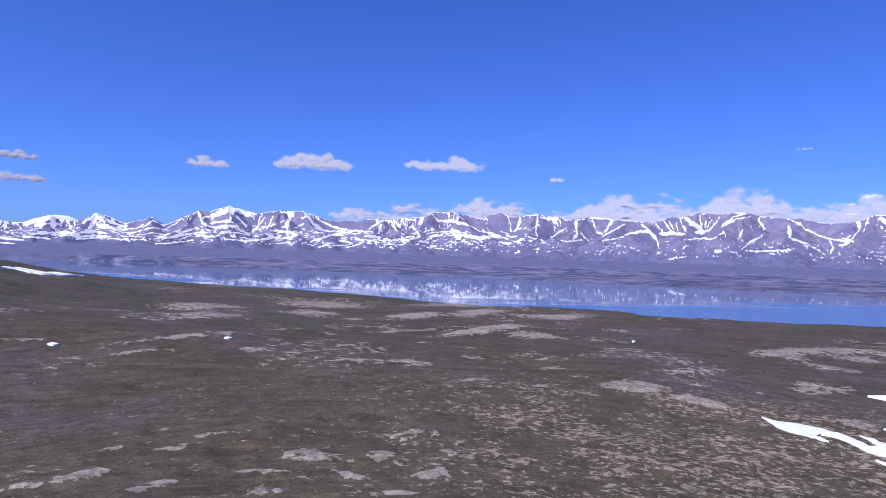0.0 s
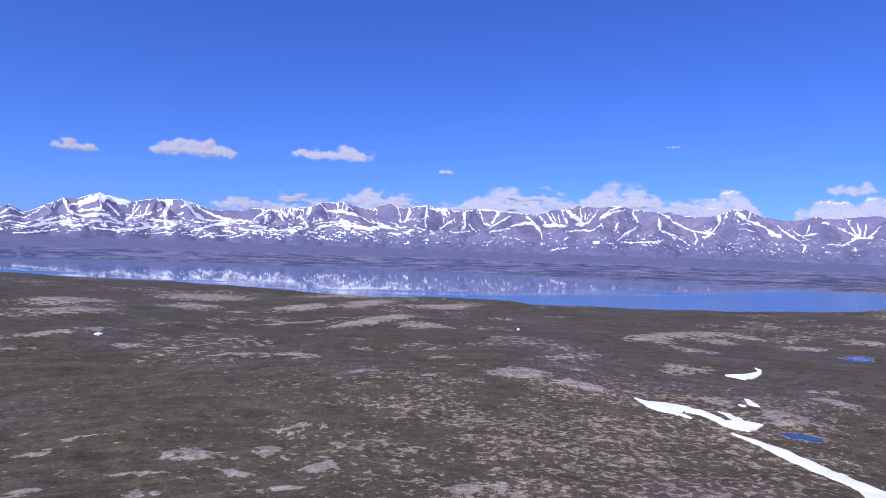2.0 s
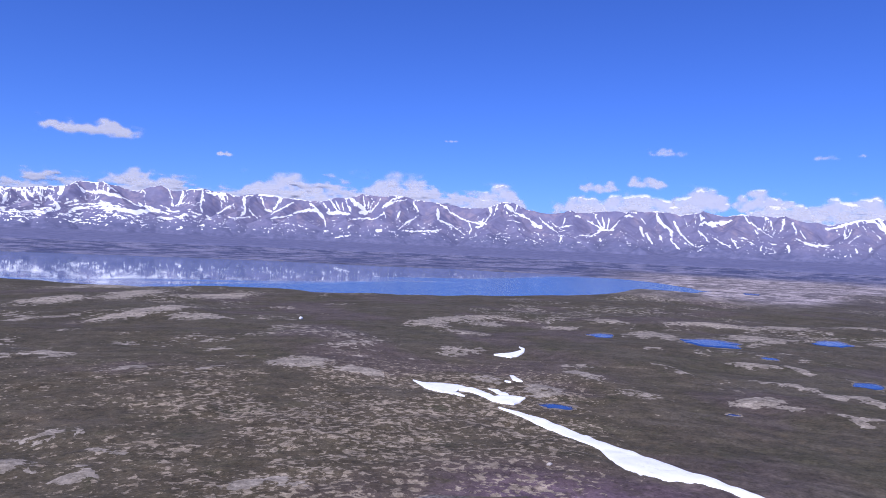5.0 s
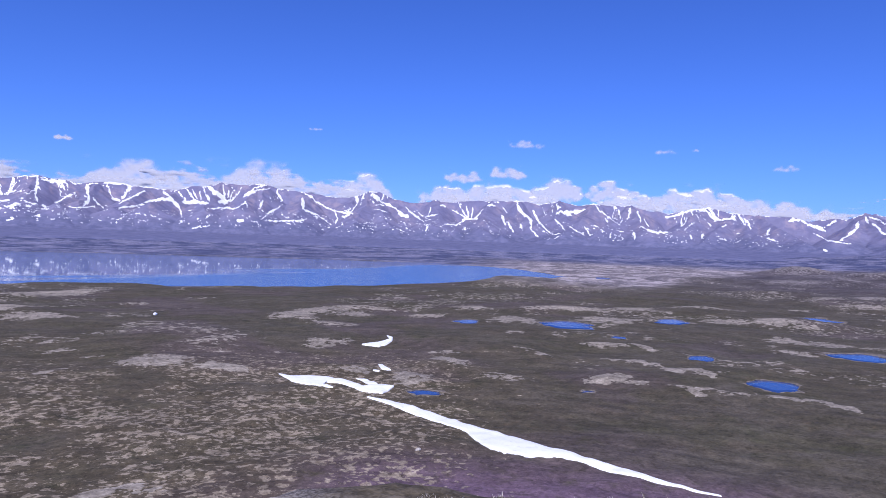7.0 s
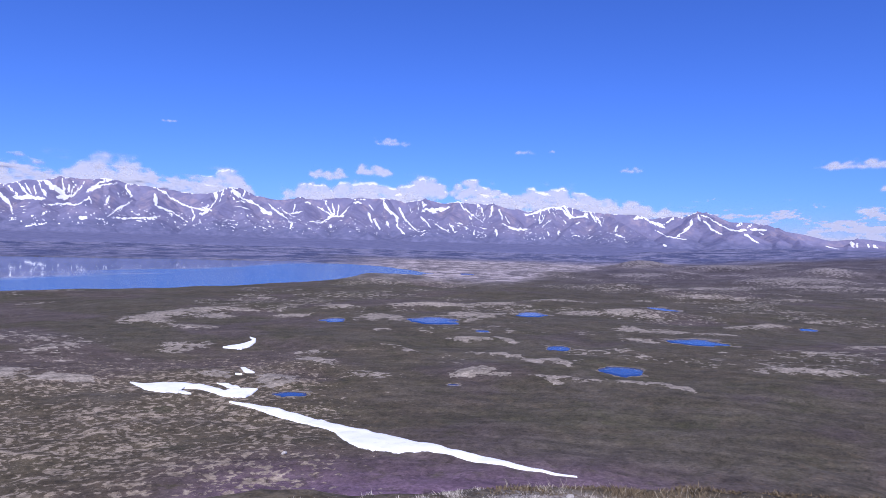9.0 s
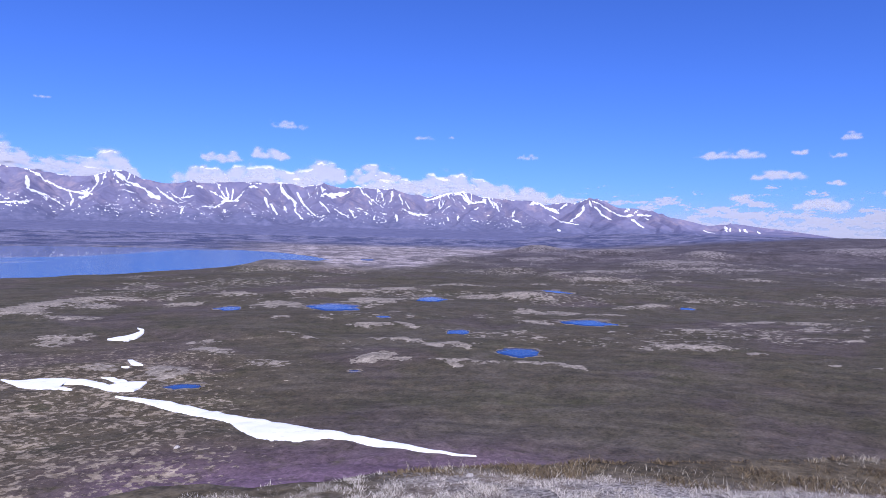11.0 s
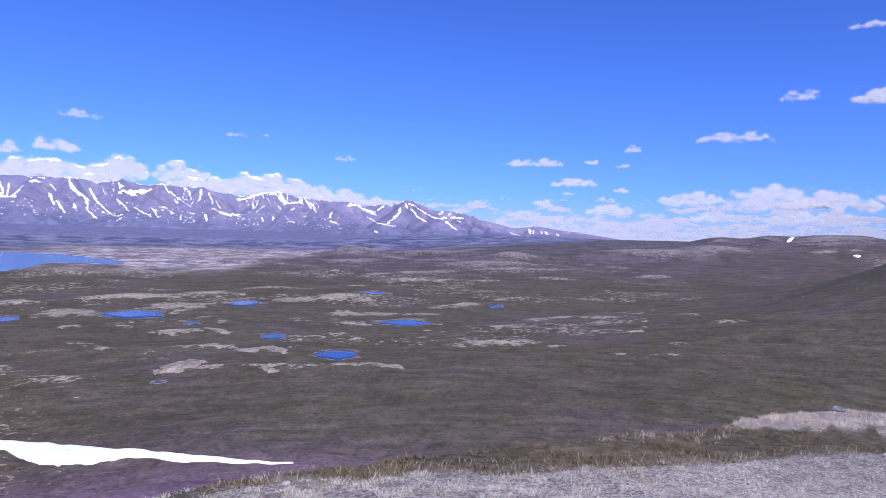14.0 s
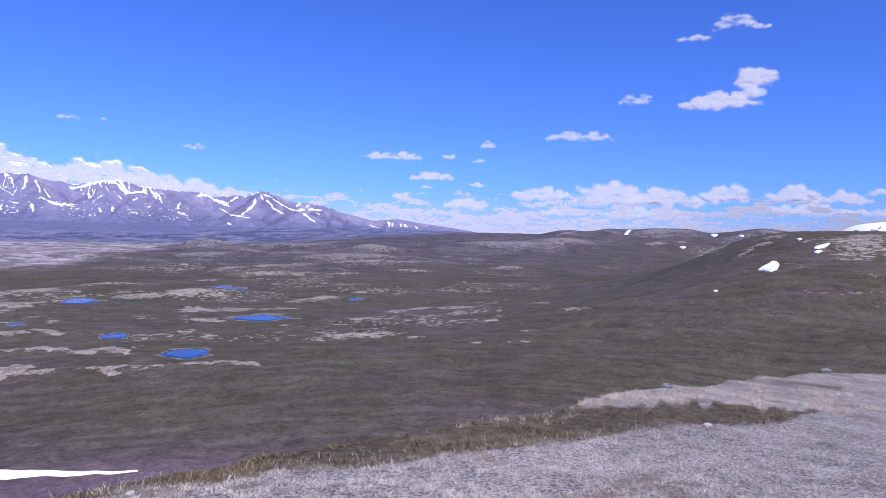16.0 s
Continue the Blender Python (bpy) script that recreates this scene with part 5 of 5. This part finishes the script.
def cloud(az, up, wide, high, thin=0.0):
    """A fair-weather cloud: bearing, height and size in degrees as it hangs in the sky."""
    rnd = cloud_random
    distance = 4370.0 + 34.0 * up
    w, h = distance * math.radians(wide), distance * math.radians(high)
    cell = distance * math.radians(0.055 if wide > 1.5 else 0.04)
    u, v = np.meshgrid(np.arange(-0.66 * w, 0.66 * w, cell), np.arange(-0.72 * h, 0.85 * h, cell), indexing="ij")
    lumps = [(k * 0.22 * w, -0.16 * h, 0.27 * w, 0.26 * h) for k in (-1, 0, 1)]
    for k in range(int(6 + 5 * wide)):
        q = rnd.uniform(-0.95, 0.95)
        room = 1 - abs(q) ** 2.2
        size = h * rnd.uniform(0.12, 0.34) * (0.4 + 0.6 * room)
        lumps.append((q * 0.5 * w, -0.30 * h + 0.5 * size + h * rnd.random() ** 1.4 * 0.55 * room, size * rnd.uniform(1.2, 2.0), size))
    seed = rnd.randrange(1000)
    grain = h * 0.40 + 8
    uu = u + (fbm(u / grain + seed, v / grain, 4, 7, 0.5) - 0.5) * grain * 0.9
    vv = v + (fbm(u / grain - seed, v / grain + 40, 4, 8, 0.5) - 0.5) * grain * 0.8
    thick, body = np.zeros_like(u), np.zeros_like(u)
    for cx, cz, sx, sz in lumps:
        q = 1 - ((uu - cx) / sx) ** 2 - ((vv - cz) / sz) ** 2
        thick = np.maximum(thick, np.maximum(q, 0) * sz)
        body = np.maximum(body, 0.8 * q + 0.5)
    wisp = fbm(u / (grain * 1.1) - seed, v / (grain * 0.5), 4, 9, 0.5) - 0.5
    rim = np.maximum(np.abs(u) / (0.66 * w), np.where(v > 0, v / (0.85 * h), -v / (0.72 * h)))
    core = smooth(body + wisp * (1.3 + 2.2 * thin) - 0.25 * thin, 0.0, 1.3) * (1 - smooth(rim, 0.7, 0.97)) * (1 - 0.7 * thin)
    for _ in range(6):
        q, c = np.pad(thick, 1, mode="edge"), np.pad(core, 1)
        thick = (4 * thick + q[2:, 1:-1] + q[:-2, 1:-1] + q[1:-1, 2:] + q[1:-1, :-2]) / 8
        core = (4 * core + c[2:, 1:-1] + c[:-2, 1:-1] + c[1:-1, 2:] + c[1:-1, :-2]) / 8
    verts = np.stack([u.ravel(), (v * 0.3 - thick * 0.28).ravel(), v.ravel()], 1)
    faces = grid_faces(*u.shape)
    faces = faces[(core.ravel()[faces].max(1) > 0.02)]
    used, back = np.unique(faces, return_inverse=True)
    me = mesh_from("cloud", verts[used], back.reshape(-1, 4), VAPOUR)
    value_layer(me, "core", core.ravel()[used])
    ob = new("cloud", me)
    a, e = math.radians(az), math.radians(up)
    ob.matrix_world = Matrix.Translation((distance * math.sin(a), distance * math.cos(a), 1.65 + distance * math.tan(e))) @ pose(0, 0, 0, 0, 0, -az)
    size = "long" if wide > 4.5 else "small" if wide < 2.2 else "puffy"
    tagged(ob, f"{size} white fair-weather cloud with a greyish flat base", "cloud", group="clouds")


cloud(-33.0, 6.16, 2.93, 0.79)
cloud(-32.6, 4.61, 3.41, 0.79, thin=0.15)
cloud(-19.7, 6.78, 3.22, 0.88)
cloud(-11.3, 7.34, 6.83, 1.49)
cloud(-0.1, 7.67, 6.83, 1.40)
cloud(9.6, 6.59, 1.27, 0.44)
cloud(28.3, 8.82, 1.27, 0.26, thin=0.42)
cloud(-7.1, 3.18, 5.85, 0.97, thin=0.15)
cloud(3.5, 4.00, 6.34, 1.39, thin=0.15)
cloud(14.4, 4.07, 6.83, 2.14, thin=0.15)
cloud(23.6, 4.31, 7.80, 2.46, thin=0.15)
cloud(32.4, 3.99, 4.88, 2.14, thin=0.15)
cloud(41.0, 5.33, 3.32, 1.05, thin=0.25)
cloud(44.7, 5.77, 3.22, 1.05, thin=0.25)
cloud(39.6, 3.62, 4.88, 1.61, thin=0.15)
cloud(44.4, 3.57, 8.29, 2.36, thin=0.15)
cloud(48.9, 4.14, 4.39, 2.25, thin=0.15)
cloud(53.4, 4.28, 4.39, 1.50, thin=0.15)
cloud(55.2, 3.40, 5.85, 1.61, thin=0.15)
cloud(59.2, 3.69, 6.83, 2.14, thin=0.15)
cloud(62.5, 3.34, 5.85, 1.82, thin=0.15)
cloud(66.2, 2.91, 6.83, 1.29, thin=0.15)
cloud(68.8, 2.68, 4.39, 0.86, thin=0.15)
cloud(57.6, 7.67, 1.76, 0.44, thin=0.42)
cloud(66.5, 6.24, 1.85, 0.44, thin=0.25)
cloud(59.9, 7.74, 0.59, 0.22, thin=0.42)
cloud(46.3, 8.18, 3.22, 0.61, thin=0.42)
cloud(82.6, 6.41, 5.37, 0.79, thin=0.25)
cloud(90.7, 7.56, 1.37, 0.61, thin=0.42)
cloud(87.4, 6.54, 1.17, 0.53, thin=0.25)
cloud(89.9, 6.21, 1.17, 0.44, thin=0.25)
cloud(86.0, 4.77, 3.90, 0.79, thin=0.15)
cloud(89.9, 4.16, 1.37, 0.35)
cloud(83.4, 3.08, 1.76, 0.53)
cloud(89.1, 2.58, 3.90, 1.14, thin=0.15)
cloud(109.2, 10.95, 6.0, 1.35, thin=0.05)
cloud(111.8, 12.65, 3.0, 1.75, thin=0.08)
cloud(111.3, 11.55, 2.3, 1.3, thin=0.15)
cloud(102.9, 11.30, 2.63, 0.97, thin=0.42)
cloud(98.4, 8.42, 5.66, 1.05, thin=0.42)
cloud(107.0, 15.92, 2.73, 0.79, thin=0.42)
cloud(110.0, 16.78, 3.41, 1.23, thin=0.42)
cloud(112.0, 16.36, 1.46, 0.53, thin=0.42)
cloud(95.5, 3.52, 5.37, 1.14, thin=0.15)
cloud(101.5, 3.51, 7.80, 1.93, thin=0.15)
cloud(105.6, 3.35, 6.34, 1.58, thin=0.15)
cloud(109.9, 3.72, 3.41, 1.58, thin=0.15)
cloud(114.6, 3.67, 3.51, 1.40, thin=0.15)
cloud(117.2, 3.47, 5.37, 1.14, thin=0.15)
cloud(115.4, 2.61, 6.83, 1.05, thin=0.15)
cloud(103.9, 2.12, 7.80, 1.05, thin=0.15)
cloud(120.3, 3.92, 1.76, 0.61)
cloud(97.0, 2.08, 4.39, 0.79, thin=0.15)
cloud(119.6, 2.41, 3.90, 0.79, thin=0.15)


def cloud_field(az0, az1, top):
    """The far field of small clouds, crowding together towards the horizon, with a sheet for haze."""
    distance = 4255.0
    az, up = np.meshgrid(np.arange(az0, az1, 0.05), np.arange(-0.4, top, 0.05), indexing="ij")
    high = smooth(up, 0.5, 1.7)
    n = fbm(az * 1.3, up * 5.5, 4, 205, 0.55) * (1 - high) + fbm(az * 0.55 + 7, up * 2.3, 5, 207, 0.55) * high
    puff = fbm(az * 3.2, up * 9.0, 4, 215, 0.55)
    cover_at = np.interp(up, [0.0, 0.6, 1.6, 2.4, 3.4, top], [0.36, 0.37, 0.41, 0.48, 0.63, 0.95])
    core = smooth(n + (puff - 0.5) * 0.34 - cover_at, -0.06, 0.17)
    # thin white cover painted in to imitate haze low in the sky
    haze_veil = 0.46 * (1 - smooth(up, 0.2, 2.8)) + 0.16 * (1 - smooth(up, 2.0, 4.6))
    core = np.maximum(core, haze_veil) * smooth(az, az0, az0 + 6)
    a, e = np.radians(az), np.radians(up)
    d = distance - 2 * n
    me = mesh_from("cloud_field", np.stack([(d * np.sin(a)).ravel(), (d * np.cos(a)).ravel(), (1.65 + d * np.tan(e)).ravel()], 1),
                   grid_faces(*az.shape), VAPOUR)
    value_layer(me, "core", core.ravel())
    tagged(new("cloud_field", me), "far field of small white clouds in thin haze above the horizon", "clouds", kind="stuff")


cloud_field(68, 126, 4.7)


def cloud_bank(az0, az1, tops, seed):
    """A low bank of cloud behind the mountains; tops: bearing and height of its upper edge in degrees."""
    distance = 4292.0
    az, up = np.meshgrid(np.arange(az0, az1, 0.06), np.arange(0.6, max(q[1] for q in tops) + 1.2, 0.05), indexing="ij")
    edge = np.interp(az, [q[0] for q in tops], [q[1] for q in tops]) + (fbm(az * 0.5, az * 0, 3, seed) - 0.5) * 1.5
    puff = fbm(az * 0.85 + up * 0.3, up * 2.2, 4, seed + 1, 0.5)
    billow = 1 - np.abs(2 * fbm(az * 1.1, up * 3.0, 4, seed + 2, 0.5) - 1)
    core = smooth(edge - up + (puff - 0.5) * 2.2, -0.15, 1.0) * (0.55 + 0.45 * smooth(puff + 0.5 * billow, 0.6, 1.1))
    core = core * smooth(az, az0, az0 + 2.5) * (1 - smooth(az, az1 - 2.5, az1)) * (1 - smooth(up, up.max() - 0.3, up.max()))
    a, e = np.radians(az), np.radians(up)
    soft = fbm(az * 0.85 + up * 0.3, up * 2.2, 2, seed + 1, 0.4)
    d = distance - 22 * soft + 10 * (up - 3)
    me = mesh_from("cloud_bank", np.stack([(d * np.sin(a)).ravel(), (d * np.cos(a)).ravel(), (1.65 + d * np.tan(e)).ravel()], 1),
                   grid_faces(*az.shape), VAPOUR)
    value_layer(me, "core", core.ravel())
    tagged(new("cloud_bank", me), "low bank of lilac-white cloud behind the mountains", "clouds", kind="stuff")


cloud_bank(-10, 37, [(-10, 3.3), (-3, 3.9), (6, 4.1), (14, 4.5), (22, 4.7), (31, 4.6), (37, 3.4)], 301)
cloud_bank(36, 73, [(36, 3.2), (44, 3.9), (50, 3.9), (58, 3.9), (66, 3.0), (73, 2.4)], 311)


# ---------------------------------------------------------------- the knoll: dry grass, heath, stones
def blades(name, x, y, height, width, lean, material, label, category, seed, short=False):
    """Many thin blades, each a bent strip of two quads, or one sliver where they are short."""
    rnd = np.random.default_rng(seed)
    n = len(x)
    z = ground(x, y) - 0.02
    h = height * rnd.uniform(0.5, 1.25, n)
    turn = rnd.uniform(0, 2 * np.pi, n)
    way = rnd.uniform(0, 2 * np.pi, n)
    bend = lean * rnd.uniform(0.3, 1.2, n) * h
    wx, wy = np.cos(turn) * width, np.sin(turn) * width
    bx, by = np.cos(way) * bend, np.sin(way) * bend
    rows = []
    for q, wd in ((0.0, 1.0), (0.55, 0.8), (1.0, 0.12)):
        for sgn in (-1, 1):
            rows.append(np.stack([x + bx * q * q + sgn * wx * wd, y + by * q * q + sgn * wy * wd, z + h * (q - 0.18 * lean * q * q)], 1))
    verts = np.stack(rows, 1).reshape(-1, 3)
    base = (np.arange(n) * 6)[:, None]
    faces = np.concatenate([base + np.array([0, 1, 3, 2]), base + np.array([2, 3, 5, 4])])
    if short:
        verts, faces = np.stack([rows[0], rows[1], rows[5]], 1).reshape(-1, 3), np.arange(3 * n).reshape(-1, 3)
    me = mesh_from(name, verts, faces, material)
    tagged(new(name, me), label, category, kind="stuff")


def scatter(n, az0, az1, r0, r1, seed, power=0.75):
    rnd = np.random.default_rng(seed)
    az = rnd.uniform(az0, az1, n)
    r = r0 * (r1 / r0) ** (rnd.random(n) ** power)
    return az, r


def place(az, r):
    return r * np.sin(np.radians(az)), r * np.cos(np.radians(az))


az, r = scatter(680000, 38, 126, 3.6, 15, 101, 0.8)
keep = (r < straw_edge(az) + (vnoise(az, r * 3, 3) - 0.5) * 0.5)
x, y = place(az[keep], r[keep])
bare = fbm(x * 2.6, y * 2.6, 4, 14, 0.6) > 0.70
x, y = x[~bare], y[~bare]
clump = fbm(x * 7.0, y * 7.0, 3, 15)
blades("dry_grass", x, y, 0.018 + 0.042 * smooth(clump, 0.3, 0.75), 0.0040, 0.9, DRY_GRASS, "short pale dry grass covering the knoll", "grass", 1, True)

az, r = scatter(240000, 92, 128, 9.5, 40, 102, 0.9)
rc = np.interp(az, BROW_AZ, BROW_R)
keep = (pale_mound(az, r) > 0.5) & (r < rc + 0.8)
x, y = place(az[keep], r[keep])
blades("dry_grass", x, y, 0.04 + 0.07 * smooth(fbm(x * 1.5, y * 1.5, 3, 16), 0.35, 0.7), 0.006, 0.8, BANK_GRASS, "pale dry grass on the bank behind the heath", "grass", 2, True)

az, r = scatter(130000, 54, 121, 5.6, 16, 103, 1.0)
rc = np.interp(az, BROW_AZ, BROW_R)
keep = (r > straw_edge(az) - 0.15) & (r < rc + 0.9) & (pale_mound(az, r) < 0.5)
x, y = place(az[keep], r[keep])
blades("heath", x, y, 0.03 + 0.040 * smooth(fbm(x * 1.8, y * 1.8, 3, 17), 0.35, 0.7), 0.006, 0.9, HEATH, "low olive-brown heath shrub along the brow", "shrub", 3)

az, r = scatter(6500, 57, 118, 6.0, 14, 104, 1.0)
keep = (np.abs(r - straw_edge(az) - 0.25) < 0.35)
x, y = place(az[keep], r[keep])
blades("tall_grass", x, y, np.full(x.shape, 0.10), 0.0020, 0.7, TALL_GRASS, "tall dry grass stems at the edge of the heath", "grass", 4)


az, r = scatter(16000, 84, 112, 9.0, 17, 105, 1.0)
rc = np.interp(az, BROW_AZ, BROW_R)
keep = (np.abs(r - rc + 0.4) < 0.7) & (vnoise(az * 2.0, r, 19) > 0.42)
x, y = place(az[keep], r[keep])
blades("tall_grass", x, y, 0.03 + 0.08 * vnoise(x * 2.5, y * 2.5, 20), 0.0030, 0.8, TALL_GRASS, "loose fringe of tall dry grass on the brow", "grass", 5)


def stone(az, r, size, label, seed, material=STONE, group="stones on the knoll"):
    bm = bmesh.new()
    bmesh.ops.create_icosphere(bm, subdivisions=3, radius=1.0)
    for v in bm.verts:
        n = noise.noise(v.co * 1.1 + Vector((seed * 3.1, 0, 0))) * 0.45 + noise.noise(v.co * 3.0 + Vector((0, seed, 0))) * 0.14
        v.co = v.co * (1 + n)
        v.co = Vector((v.co.x * size * 1.25, v.co.y * size * 0.9, v.co.z * size * 0.62))
    me = bpy.data.meshes.new("stone")
    bm.to_mesh(me)
    bm.free()
    for f in me.polygons:
        f.use_smooth = False
    me.materials.append(material)
    x, y = r * math.sin(radians(az)), r * math.cos(radians(az))
    ob = new("stone", me)
    ob.matrix_world = pose(x, y, float(ground(np.array([x]), np.array([y]))[0]) + size * 0.25, 0, 0, 40 * seed)
    tagged(ob, label, "stone", group=group)


stone(106.2, 16.3, 0.12, "grey stone lying on the brow of the knoll", 1)
stone(109.4, 11.0, 0.06, "pale stone at the edge of the heath", 3, PALE_STONE)
# stone shape added to stand in for a pale grass tuft
stone(62.3, 6.1, 0.03, "small pale stone shape in place of a tuft in the dry grass", 4, PALE_STONE)
stone(117.4, 268.0, 1.25, "grey boulder standing alone on the moor", 2, STONE, "boulders on the moor")
stone(37.9, 159.2, 0.62, "pale stone lying alone on the moor", 5, PALE_STONE, "boulders on the moor")
